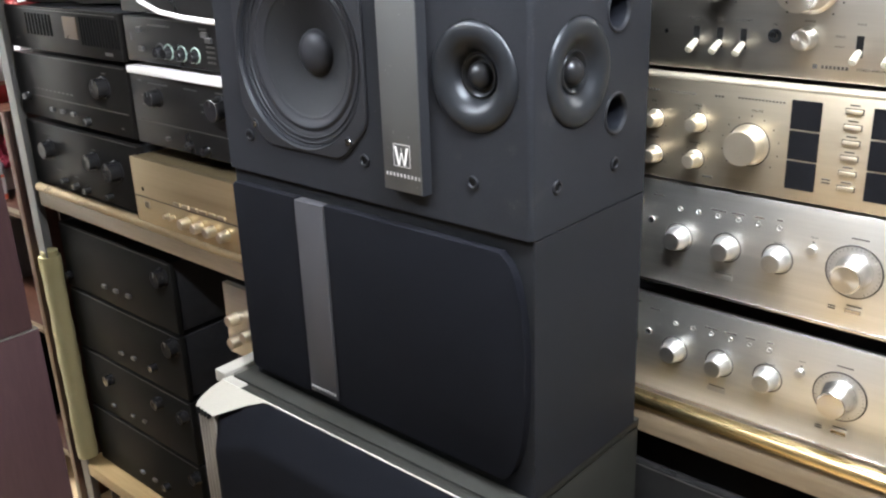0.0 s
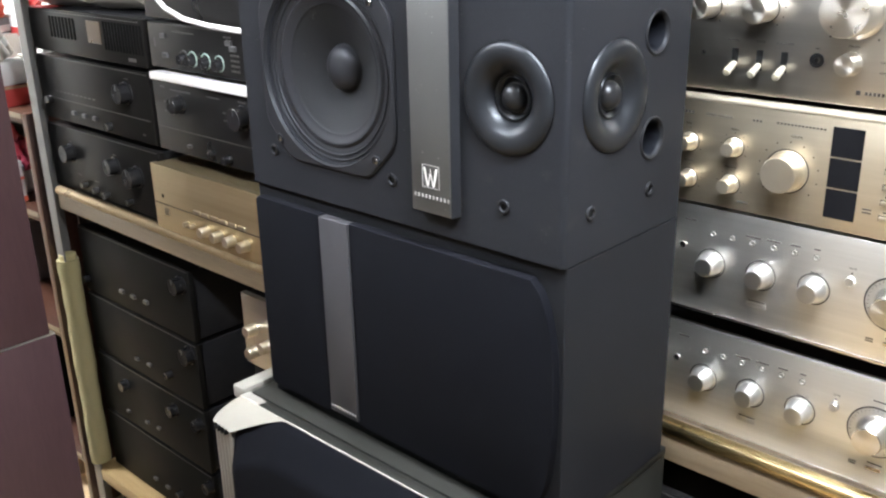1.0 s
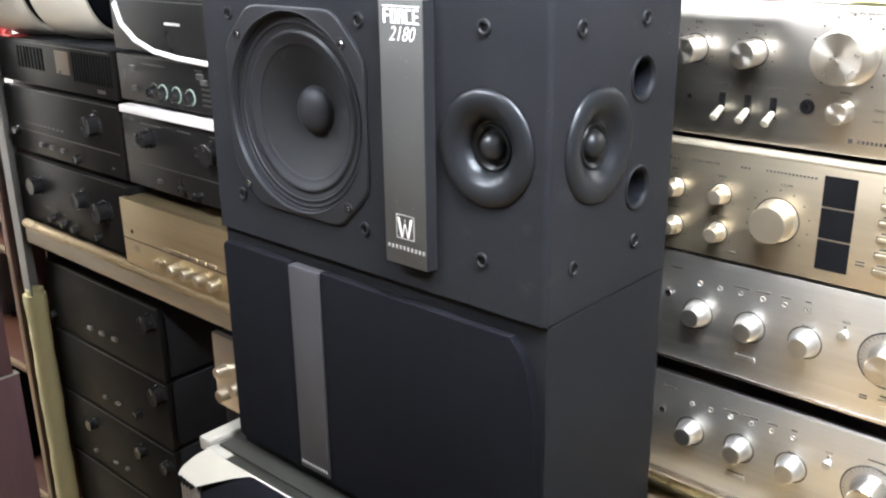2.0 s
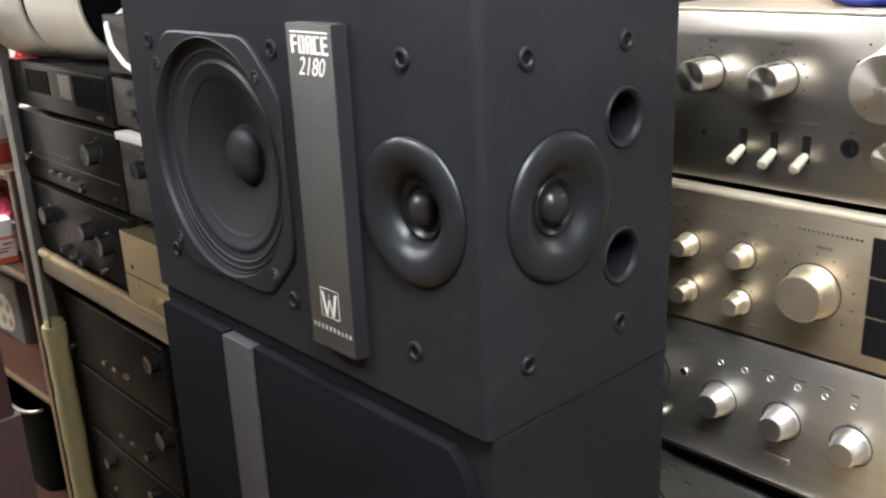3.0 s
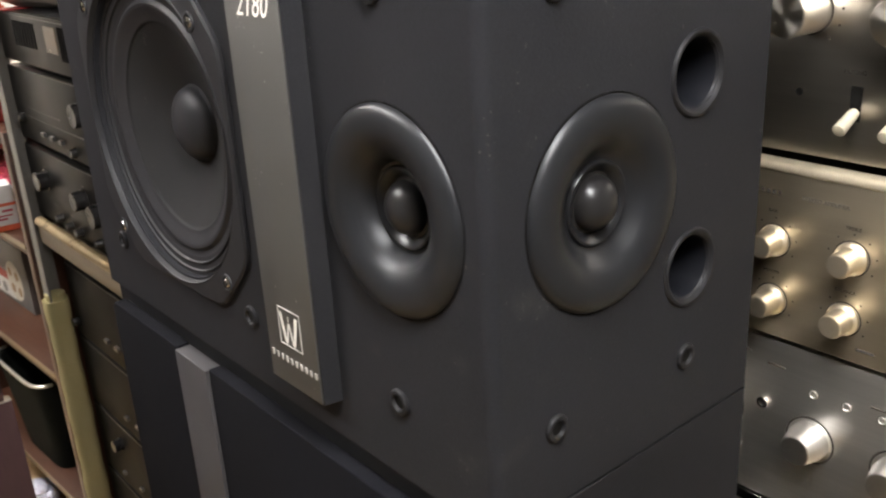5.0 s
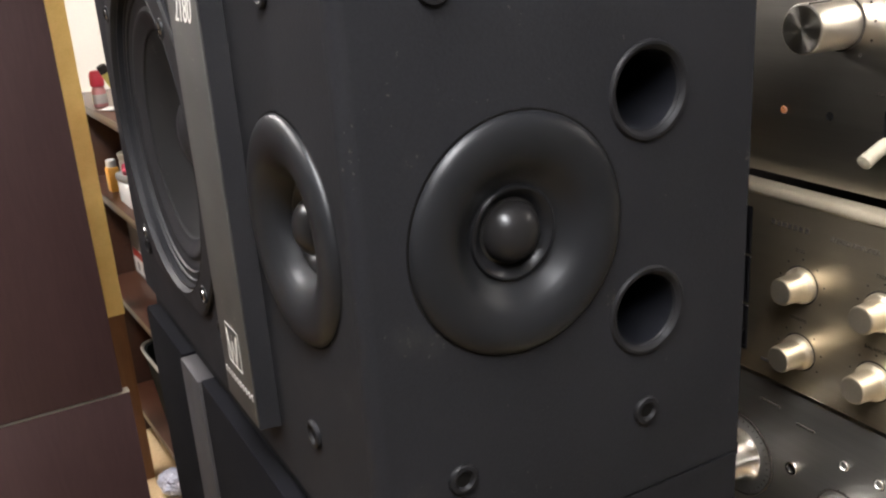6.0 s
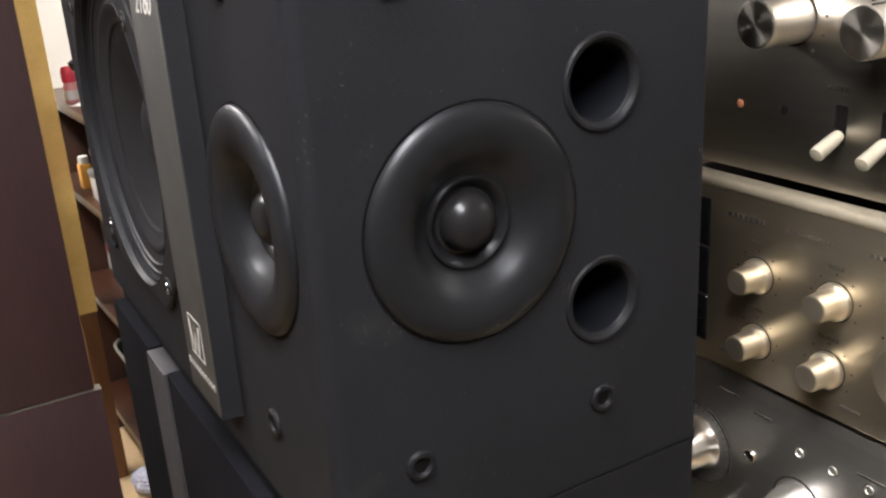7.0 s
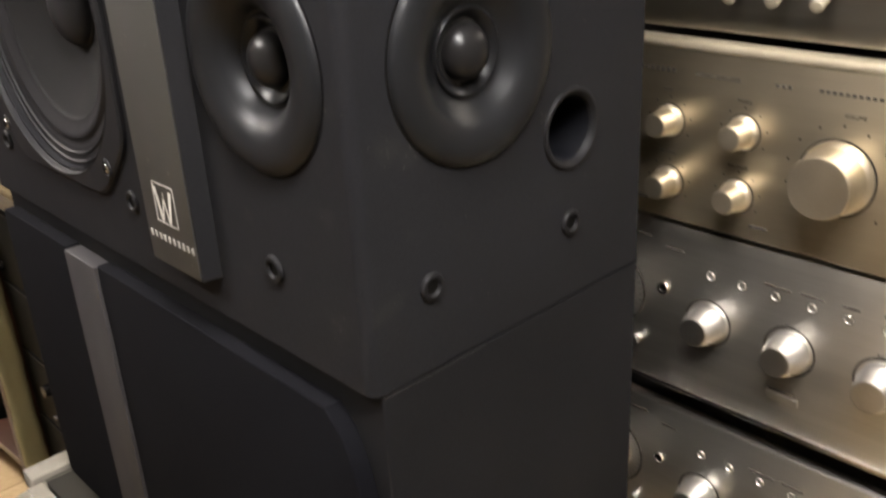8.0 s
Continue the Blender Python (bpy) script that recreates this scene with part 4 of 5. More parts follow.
    yf = y - 0.0002
    bars([(-0.3250, 1.0660 + dz, 0.014, 0.0012), (-0.3460, 1.0655 + dz, 0.016, 0.0012), (-0.3030, 1.0665 + dz, 0.010, 0.0012), (-0.2820, 1.0675 + dz, 0.006, 0.0012), (-0.2050, 1.0640 + dz, 0.016, 0.0012), (-0.2030, 0.9965 + dz, 0.014, 0.0013),
          (-0.2240, 0.9900 + dz, 0.007, 0.0012), (-0.2240, 0.9925 + dz, 0.007, 0.0012), (-0.4150, 1.0700 + dz, 0.012, 0.0013), (-0.4400, 1.0745 + dz, 0.014, 0.0016), (-0.3360, 0.9985 + dz, 0.018, 0.0009)], yf, M["ink_grey"], p)
    for word, wx, wz in (("BASS", -0.3890, 1.0420), ("TREBLE", -0.3345, 1.0425), ("BALANCE", -0.2800, 1.0430), ("MUTE", -0.2470, 1.0560)):
        lettering(word, 0.0026, wx, yf, wz + dz, M["ink"], p)
    part("mute_dot", lathe([(0.0011, 0.0002), (0.0001, 0.0003)], (-0.2475, y, 1.0520 + dz), "-y", 10), M["ink"], p)


silver_lever_amplifier()
champagne_amplifier()
silver_dial_amplifier(0.0, 0.0245, 0.0, 0.0015, "brushed silver amplifier with engraved dial under the champagne one")
silver_dial_amplifier(-0.1370, 0.0080, 0.005, 0.0, "brushed silver amplifier with engraved dial on the brass-edged shelf")

# ---- black hi-fi units ----


def black_unit(name, x0, x1, z0, z1, y, label, skin, knobs=(), buttons=(), lines=(), group="black hi-fi units", depth=0.34, gap=0.006):
    t = thing(name, (x0 + x1) / 2, y + depth / 2, z0 - gap, label, "amplifier", group)
    p = part("front_panel", box(x0, x1, y, y + 0.012, z0, z1, 0.0015), skin, t)
    part("case", box(x0 + 0.003, x1 - 0.003, y + 0.0122, y + depth, z0 + 0.003, z1 - 0.001, 0.002), M["hifi_case"], t)
    for fx in (x0 + 0.05, x1 - 0.05):
        for fy in (y + 0.05, y + depth - 0.06):
            part("foot", lathe([(0.016, 0.0), (0.015, gap + 0.004)], (fx, fy, z0 - gap), "z", 16, cap_start=True), M["hifi_case"], t)
    for kx, kz, r, ln in knobs:
        k = part("knob", lathe([(r * 1.12, 0.0), (r * 1.10, 0.003), (r, 0.004), (r * 0.96, ln - 0.001), (r * 0.90, ln), (0.0002, ln - 0.0005)], (kx, y, kz), "-y", 32), M["knob_black"], p)
        part("pointer", box(kx - 0.0006, kx + 0.0006, y - ln - 0.0004, y - ln + 0.001, kz + r * 0.35, kz + r * 0.88), M["button"], k)
    for bx, bz, w, h in buttons:
        part("push_button", box(bx - w / 2, bx + w / 2, y - 0.006, y + 0.001, bz - h / 2, bz + h / 2, 0.0010, 1), M["button"], p)
    for lx0, lx1, lz, h in lines:
        part("trim_line", box(lx0, lx1, y - 0.0008, y + 0.001, lz - h / 2, lz + h / 2), M["hifi_line"], p)
    return p


L0, L1 = -1.868, -1.442
Y1 = 0.8180
p = black_unit("graphic_equalizer", L0, L1, 1.1265, 1.2090, Y1, "black graphic equaliser with amber window and slider slots", M["hifi_warm"], lines=((L0 + 0.01, L1 - 0.01, 1.2035, 0.0012),))
part("display_window", box(-1.638, -1.588, Y1 - 0.0010, Y1 + 0.001, 1.1560, 1.1960, 0.0008, 1), M["amber"], p, "amber-brown display window")
for i in range(13):
    part("slider_slot", box(-1.576 + i * 0.0104, -1.5710 + i * 0.0104, Y1 - 0.0012, Y1 + 0.001, 1.1480, 1.1985), M["hole"], p)
for i in range(8):
    part("slider_slot", box(-1.785 + i * 0.0135, -1.779 + i * 0.0135, Y1 - 0.0010, Y1 + 0.001, 1.1560, 1.1960), M["hole"], p)
bars([(-1.487, 1.1370, 0.026, 0.006), (-1.835, 1.1450, 0.020, 0.002)], Y1, M["hifi_line"], p)
p = black_unit("stereo_amplifier", L0, L1, 0.9900, 1.1165, Y1, "black amplifier with one large knob and three square buttons", M["hifi_warm"],
               knobs=((-1.522, 1.0760, 0.0185, 0.022), (-1.600, 1.0040, 0.0080, 0.010), (-1.830, 1.0290, 0.0080, 0.012)), buttons=((-1.735, 1.0120, 0.014, 0.0075), (-1.693, 1.0120, 0.014, 0.0075), (-1.652, 1.0120, 0.014, 0.0075)),
               lines=((L0 + 0.004, L1 - 0.004, 1.1145, 0.0015), (L0 + 0.01, L1 - 0.01, 1.0330, 0.0018)))
bars([(-1.800 + i * 0.0165, 1.0480, 0.010, 0.0030) for i in range(10)] + [(-1.480, 1.0050, 0.010, 0.003), (-1.520, 1.1010, 0.014, 0.002)], Y1, M["hifi_line"], p)
p = black_unit("stereo_amplifier", L0, L1, 0.8450, 0.9770, Y1, "black amplifier with three round knobs on the brass-edged shelf", M["hifi_warm"], gap=0.017,
               knobs=((-1.779, 0.9250, 0.0175, 0.020), (-1.603, 0.9270, 0.0160, 0.020), (-1.523, 0.9200, 0.0190, 0.024), (-1.735, 0.8660, 0.0065, 0.012), (-1.690, 0.8620, 0.0065, 0.012), (-1.648, 0.8600, 0.0075, 0.012), (-1.560, 0.8640, 0.0065, 0.012)),
               lines=((L0 + 0.004, L1 - 0.004, 0.9755, 0.0010),))
bars([(-1.779, 0.9480, 0.012, 0.002), (-1.603, 0.9480, 0.012, 0.002), (-1.760, 0.8830, 0.020, 0.0025), (-1.690, 0.8800, 0.016, 0.0025)], Y1, M["hifi_line"], p)

C0, C1 = -1.424, -1.002
p = black_unit("cassette_deck", C0, C1, 1.2160, 1.3000, Y1, "black hi-fi unit with a white cable lying across its front", M["hifi"], lines=((C0 + 0.01, C1 - 0.01, 1.2940, 0.0015),))
bars([(-1.270 + i * 0.006, 1.2620, 0.004, 0.004) for i in range(7)], Y1, M["print"], p, "word_mark")
p = black_unit("karaoke_mixer", C0, C1, 1.1340, 1.2080, Y1, "black mixing amplifier with three ringed knobs", M["hifi"], lines=((C0 + 0.004, C1 - 0.004, 1.2065, 0.0012), (-1.350, -1.285, 1.1960, 0.0018)))
for kx in (-1.320, -1.2955, -1.258, -1.2210):
    k = part("knob", lathe([(0.0100, 0.0), (0.0092, 0.010), (0.0080, 0.012), (0.0002, 0.012)], (kx, Y1, 1.1540), "-y", 28), M["knob_black"], p)
    part("ring", lathe([(0.0128, 0.0002), (0.0126, 0.0012), (0.0112, 0.0012)], (kx, Y1, 1.1560), "-y", 28, cap_end=False), M["teal"] if kx > -1.31 else M["button"], k)
for bx, bz in ((-1.375, 1.1880), (-1.375, 1.1560), (-1.190, 1.1900), (-1.180, 1.1820)):
    part("push_button", box(bx - 0.008, bx + 0.008, Y1 - 0.004, Y1 + 0.001, bz - 0.004, bz + 0.004, 0.001, 1), M["button"], p)
for i in range(4):
    part("slot", box(-1.190, -1.168, Y1 - 0.0008, Y1 + 0.001, 1.1460 + i * 0.008, 1.1490 + i * 0.008), M["hifi_line"], p)
bars([(-1.330 + i * 0.006, 1.1960, 0.004, 0.003) for i in range(6)] + [(-1.405, 1.1750, 0.006, 0.014), (-1.195, 1.1980, 0.02, 0.003)], Y1, M["button"], p)
p = black_unit("stereo_amplifier", C0 - 0.006, C1, 0.9900, 1.1130, Y1, "black amplifier with two large knobs beneath a white paper strip", M["hifi"],
               knobs=((-1.348, 1.0760, 0.0145, 0.020), (-1.168, 1.0780, 0.0185, 0.022), (-1.265, 1.0060, 0.0060, 0.010), (-1.220, 1.0020, 0.0080, 0.012)), buttons=((-1.330, 1.0080, 0.010, 0.006),),
               lines=((C0, C1 - 0.004, 1.1110, 0.0014), (C0, C1 - 0.004, 1.0310, 0.0016)))
bars([(-1.400, 1.1010, 0.014, 0.003), (-1.345, 1.0985, 0.060, 0.0018), (-1.250, 1.0990, 0.036, 0.0018), (-1.395, 1.0760, 0.010, 0.0018), (-1.395, 1.0600, 0.010, 0.0018), (-1.222, 1.0780, 0.008, 0.0022), (-1.205, 1.0790, 0.008, 0.0022), (-1.222, 1.0660, 0.008, 0.0022), (-1.205, 1.0670, 0.008, 0.0022), (-1.172, 1.1010, 0.02, 0.0018)], Y1, M["button"], p)
strip = solid("paper_strip", box(-1.420, -1.010, 0.8080, 0.9300, 1.1140, 1.1260, 0.0015), M["paper"], "white paper-wrapped board laid on a black amplifier", "board")

GY = 0.8020
t = thing("stereo_amplifier", -1.22, 0.98, 0.8280, "bronze gold amplifier with small turned knobs on the shelf", "amplifier", "black hi-fi units")
p = part("front_panel", box(-1.446, -1.020, GY, GY + 0.012, 0.8445, 0.9640, 0.0015), M["gold_old"], t)
part("case", box(-1.443, -1.023, GY + 0.0122, GY + 0.33, 0.8470, 0.9630, 0.002), M["gold_old"], t)
for fx in (-1.40, -1.07):
    for fy in (0.86, 1.08):
        part("foot", lathe([(0.016, 0.0), (0.015, 0.020)], (fx, fy, 0.8280), "z", 16, cap_start=True), M["hifi_case"], t)
part("trim_line", box(-1.445, -1.021, GY - 0.0008, GY + 0.001, 0.8925, 0.8940), M["ink"], p)
for kx in (-1.283, -1.246, -1.210, -1.172):
    part("knob", lathe([(0.0102, 0.0), (0.0098, 0.003), (0.0090, 0.016), (0.0080, 0.0175), (0.0002, 0.0175)], (kx, GY, 0.8710), "-y", 28), M["knob_gold"], p)
for kx in (-1.342, -1.325):
    part("small_knob", lathe([(0.0045, 0.0), (0.0040, 0.010), (0.0002, 0.0105)], (kx, GY, 0.8715), "-y", 20), M["knob_gold"], p)
for i in range(6):
    part("push_button", box(-1.318 + i * 0.0255, -1.298 + i * 0.0255, GY - 0.0035, GY + 0.001, 0.8955, 0.9020, 0.0008, 1), M["champagne"], p)
part("jack", box(-1.415, -1.398, GY - 0.0012, GY + 0.001, 0.8740, 0.8860, 0.0006, 1), M["champagne"], p)
part("small_hole", lathe([(0.0040, 0.0003), (0.0001, 0.0003)], (-1.415, GY, 0.9080), "-y", 16), M["hole"], p)

# lower shelf: a stack of black amplifiers in shade
Y2 = 0.8360
for z0, z1, kn, bt, lab in (
        (0.6020, 0.7500, ((-1.452, 0.7170, 0.0170, 0.020), (-1.835, 0.6300, 0.009, 0.012)), ((-1.687, 0.6395, 0.016, 0.008), (-1.641, 0.6405, 0.016, 0.008), (-1.592, 0.6420, 0.016, 0.008)), "black amplifier with one knob and three buttons on a stack"),
        (0.4570, 0.5960, ((-1.448, 0.5710, 0.0180, 0.020), (-1.535, 0.4990, 0.0085, 0.014)), ((-1.664, 0.4910, 0.014, 0.007), (-1.614, 0.4940, 0.014, 0.007)), "black amplifier with large knob in a dark stack"),
        (0.3080, 0.4510, ((-1.734, 0.4040, 0.0120, 0.016), (-1.539, 0.4150, 0.0130, 0.016), (-1.446, 0.4160, 0.0130, 0.016)), ((-1.741, 0.3360, 0.012, 0.006), (-1.612, 0.3430, 0.012, 0.006), (-1.660, 0.3390, 0.012, 0.006)), "black amplifier with three knobs in a dark stack"),
        (0.1560, 0.3020, ((-1.433, 0.2760, 0.0130, 0.016), (-1.560, 0.2000, 0.009, 0.012)), ((-1.660, 0.1950, 0.014, 0.007), (-1.610, 0.1950, 0.014, 0.007)), "black amplifier lying on the pine lower shelf")):
    black_unit("stereo_amplifier", -1.852, -1.425, z0, z1, Y2, lab, M["hifi_dull"], kn, bt, ((-1.848, -1.429, z1 - 0.003, 0.0012),), "stacked black amplifiers")
for k, (z0, z1) in enumerate(((0.1560, 0.2900), (0.2960, 0.4300), (0.4360, 0.5700))):
    black_unit("stereo_amplifier", -0.560, -0.130, z0, z1, Y2 + 0.03, "plain black amplifier stacked in the dark under the shelf", M["hifi"], ((-0.20, z1 - 0.05, 0.016, 0.018),), (), ((-0.556, -0.134, z1 - 0.003, 0.0012),), "stacked black amplifiers")
black_unit("stereo_amplifier", -0.545, -0.115, 0.5760, 0.7480, Y2 - 0.022, "large black amplifier in the dark under the brass-edged shelf", M["hifi"], ((-0.17, 0.66, 0.018, 0.018),), (), ((-0.541, -0.119, 0.745, 0.0012),), "stacked black amplifiers")
t = thing("tuner", -0.95, 0.96, 0.1500, "silver tuner with gold knobs standing behind the loudspeakers", "amplifier", "silver amplifiers")
p = part("front_panel", box(-1.208, -0.830, 0.8040, 0.8150, 0.6500, 0.7800, 0.0015), M["silver"], t)
part("case", box(-1.205, -0.833, 0.8152, 1.12, 0.1500, 0.7780, 0.002), M["hifi_case"], t)
for kx, kz in ((-1.178, 0.7200), (-1.140, 0.7010), (-1.178, 0.6790)):
    part("knob", lathe([(0.0110, 0.0), (0.0106, 0.003), (0.0098, 0.017), (0.0088, 0.0185), (0.0002, 0.0185)], (kx, 0.8040, kz), "-y", 28), M["knob_gold"], p)

# ---- things on top of the units ----


def drum(x, y, z, r, half, rz, label):
    """A drum-shaped cream speaker pod lying on its side with a black grille end."""
    t = thing("speaker_pod", x, y, z, label, "loudspeaker", "cream speaker pods", rz=rz, own=True)
    prof = [(r * 0.86, half - 0.012), (r * 0.90, half - 0.002), (r * 0.955, half), (r * 0.99, half - 0.008), (r, half - 0.024), (r, 0.0), (r, -half + 0.03), (r * 0.96, -half + 0.008), (r * 0.88, -half), (0.0002, -half)]
    part("shell", lathe(prof, (0, 0, r), "x", 64), M["cream"], t)
    g = part("grille", lathe([(r * 0.862, half - 0.012), (r * 0.80, half - 0.006), (r * 0.5, half - 0.001), (0.0002, half)], (0, 0, r), "x", 48), M["cloth"], t, "black round grille")
    return g


g = drum(-1.635, 0.910, 1.2090, 0.112, 0.065, 20, "cream plastic speaker pod with black grille lying on hi-fi units")
drum(-1.800, 0.880, 1.2090, 0.112, 0.060, 20, "cream plastic speaker pod lying on its side on hi-fi units")
bars_bm = bmesh.new()
for k in range(3):
    box(0.0640, 0.0655, -0.072 + k * 0.018, -0.060 + k * 0.018, 0.124, 0.138, bm=bars_bm)
tagged(part("word_mark", bars_bm, M["gold_print"], g), kind="stuff")
cable = thing("white_cable", -1.25, 0.80, 1.2080, "loose white cable hanging across a black unit", "cable")
part("cord", tube([(-1.430, 0.860, 1.305), (-1.405, 0.815, 1.285), (-1.370, 0.803, 1.258), (-1.330, 0.800, 1.236), (-1.280, 0.800, 1.222), (-1.220, 0.802, 1.216), (-1.150, 0.803, 1.2135), (-1.080, 0.803, 1.2135), (-1.000, 0.803, 1.2135)], 0.0040, 12), M["cable"], cable)
tag = solid("paper_tag", box(-1.840, -1.800, 0.812, 0.860, 1.2092, 1.2110), M["red"], "small red and white paper tag on an equaliser", "paper")
solid("paper_sheet", box(-0.470, -0.150, 0.850, 1.05, 1.3292, 1.3312, 0.0006, 1), M["lever"], "cream paper sheet lying on the silver amplifier", "paper")
bag = thing("blue_bag", -0.325, 0.91, 1.3312, "small crumpled blue plastic bag on the silver amplifier", "bag")
bm = bmesh.new()
bmesh.ops.create_icosphere(bm, subdivisions=4, radius=1.0)
for v in bm.verts:
    n = noise.noise(v.co * 2.3) * 0.22 + noise.noise(v.co * 6.0) * 0.08
    v.co = Vector((v.co.x * 0.036, v.co.y * 0.040, max(0.0, v.co.z * 0.5 + 0.42) * 0.026)) * (1 + n) + Vector((-0.323, 0.905, 1.3312))
part("bag", bm, M["blue"], bag)
solid("yellow_card", box(-0.282, -0.190, 0.846, 0.960, 1.3314, 1.3330, 0.0005, 1), M["yellow_card"], "yellow card lying on the silver amplifier", "card")
solid("brown_carton", box(-0.445, -0.365, 0.940, 1.060, 1.3314, 1.3900, 0.001), M["card"], "brown cardboard carton on the silver amplifier", "box")

# ---- maroon cabinet ----
cab = thing("cabinet", -1.80, 0.40, 0.0, "tall maroon laminate cabinet with two plain doors", "cabinet")
part("body", box(-1.97, -1.5935, -0.14, 0.6230, 0.0, 1.50, 0.001), M["maroon"], cab)
part("door", box(-1.5930, -1.5730, -0.138, 0.6270, 0.6535, 1.498, 0.0012), M["maroon"], cab)
part("door", box(-1.5930, -1.5730, -0.138, 0.6370, 0.03, 0.6490, 0.0012), M["maroon"], cab)
part("edge_strip", box(-1.5925, -1.5720, 0.300, 0.6375, 0.6502, 0.6511, 0.0), M["tin"], cab, "thin bright metal strip between the doors")

# ---- brown shelf with clutter ----
post = thing("wooden_post", -2.407, 0.717, 0.0, "upright wooden post with yellow tape over its upper part", "post", rz=3.0, own=True)
part("post", box(-0.022, 0.022, 0.0, 0.04, 0.0, 2.15, 0.002), M["wood_post"], post)
loops = []
for k in range(41):
    z = 0.475 + 1.66 * k / 40
    w = 0.0245 + 0.0016 * math.sin(k * 2.1) + 0.001 * math.sin(k * 5.3)
    loops.append([(-w, -0.0025, z), (w, -0.0025, z), (w, 0.043, z), (-w, 0.043, z)])
part("tape", rings(loops, None, True, True), M["tape"], post, "wrinkled yellow tape")

SH = (-1.935, 0.803, 0.0, 0, 0, 3.2)
unit = thing("shelf_unit", SH[0], SH[1], 0.0, "dark mahogany open shelf unit crowded with small goods", "shelf", rz=3.2, own=True)
W, D = 0.745, 0.30
for z, nm in ((0.985, "shelf"), (0.765, "shelf"), (0.485, "shelf"), (0.150, "shelf")):
    s = part(nm, box(-W + 0.018, -0.018, 0.0, D - 0.008, z - 0.022, z, 0.001), M["mahogany"], unit)
    part("edge_band", box(-W + 0.018, -0.018, -0.0015, 0.0003, z - 0.012, z - 0.001), M["board"], s)
part("side_panel", box(-0.018, 0.0, 0.0, D, 0.0, 0.985, 0.001), M["mahogany"], unit)
part("side_panel", box(-W, -W + 0.018, 0.0, D, 0.0, 0.985, 0.001), M["mahogany"], unit)
part("back_panel", box(-W, 0.0, D - 0.006, D, 0.0, 0.985), M["dark_back"], unit)

F = pose(*SH)


def goods(name, lx, ly, z, label, category, rz=0.0):
    q = F @ Vector((lx, ly, 0))
    return thing(name, q.x, q.y, z, label, category, rz=3.2 + rz, own=True)


def carton(lx, ly, z, w, d, h, label, skin, bands=(), rz=0.0, name="carton"):
    """A closed carton; its printed bands run round all sides."""
    t = goods(name, lx, ly, z, label, "box", rz)
    b = part("box", box(-w / 2, w / 2, -d / 2, d / 2, 0, h, 0.0015), skin, t)
    for z0, z1, m in bands:
        part("printed_band", box(-w / 2 - 0.0006, w / 2 + 0.0006, -d / 2 - 0.0006, d / 2 + 0.0006, z0, z1), m, b)
    part("flap", box(-w / 2 + 0.002, w / 2 - 0.002, -d / 2 + 0.002, -0.0005, h, h + 0.0012), skin, b)
    return t, b


def leaning(name, lx, ly, z, tilt, profile, skin, label, category, caps=()):
    """A round thing whose foot stands at z and whose top leans out over the board's edge."""
    t = goods(name, lx, ly, z, label, category)
    turn = Matrix.Rotation(radians(tilt), 4, "X")
    bm = lathe(profile, (0, 0, 0), "z", 28, cap_start=True)
    bm.transform(turn)
    low = min(v.co.z for v in bm.verts)
    bm.transform(Matrix.Translation((0, 0, -low)))
    b = part(name.split("_")[-1], bm, skin, t)
    for nm, prof, m in caps:
        bm = lathe(prof, (0, 0, 0), "z", 28, cap_start=True)
        bm.transform(Matrix.Translation((0, 0, -low)) @ turn)
        part(nm, bm, m, t)
    return t


def bundle(lx, ly, z, r, tall, seed, skin, label):
    t = goods("red_cloth", lx, ly, z, label, "cloth")
    bm = bmesh.new()
    bmesh.ops.create_icosphere(bm, subdivisions=4, radius=1.0)
    for v in bm.verts:
        n = noise.noise(v.co * 2.0 + Vector((seed * 7, 0, 0))) * 0.40 + noise.noise(v.co * 4.5 + Vector((0, seed, 0))) * 0.22 + abs(noise.noise(v.co * 9.0)) * 0.10
        v.co = Vector((v.co.x * r, v.co.y * r * 0.8, (max(v.co.z, -0.6) + 0.6) * r * tall)) * (1 + n)
    part("cloth", bm, skin, t)


# top board
b = goods("bottle", -0.478, 0.026, 0.985, "small pink bottle with a red cap", "bottle")
part("bottle", lathe([(0.0150, 0.0), (0.0165, 0.004), (0.0165, 0.036), (0.0130, 0.046), (0.0110, 0.050)], (0, 0, 0), "z", 28, cap_start=True), M["rose"], b)
part("label", lathe([(0.0168, 0.008), (0.0168, 0.030)], (0, 0, 0), "z", 28, cap_end=False), M["paper"], b, "white paper label")
part("cap", lathe([(0.0150, 0.048), (0.0165, 0.052), (0.0160, 0.074), (0.0120, 0.083), (0.0002, 0.085)], (0, 0, 0), "z", 28), M["rose_red"], b, "red domed cap")
slip = goods("paper_slip", -0.400, 0.035, 0.985, "white paper slip on the mahogany shelf", "paper", 20)
bm = bmesh.new()
bmesh.ops.create_grid(bm, x_segments=8, y_segments=4, size=1.0)
for v in bm.verts:
    v.co = Vector((v.co.x * 0.036, v.co.y * 0.020, 0.002 + 0.007 * (v.co.x * 0.5 + 0.5) ** 2 + 0.002 * math.sin(v.co.y * 3)))
bmesh.ops.solidify(bm, geom=bm.faces[:], thickness=0.0006)
part("slip", bm, M["paper"], slip)
carton(-0.130, 0.064, 0.985, 0.055, 0.120, 0.045, "red cardboard box with brown lid under a white carton", M["red"], ((0.038, 0.0445, M["card"]),))
carton(-0.132, 0.066, 1.0312, 0.058, 0.116, 0.050, "white carton on top of a red box", M["paper"], (), 3)
flap = goods("paper_slip", -0.132, 0.095, 1.0826, "folded cream paper lying on a white carton", "paper", -14)
part("slip", box(-0.02, 0.024, -0.020, 0.03, 0.0, 0.0060, 0.002), M["cream"], flap)
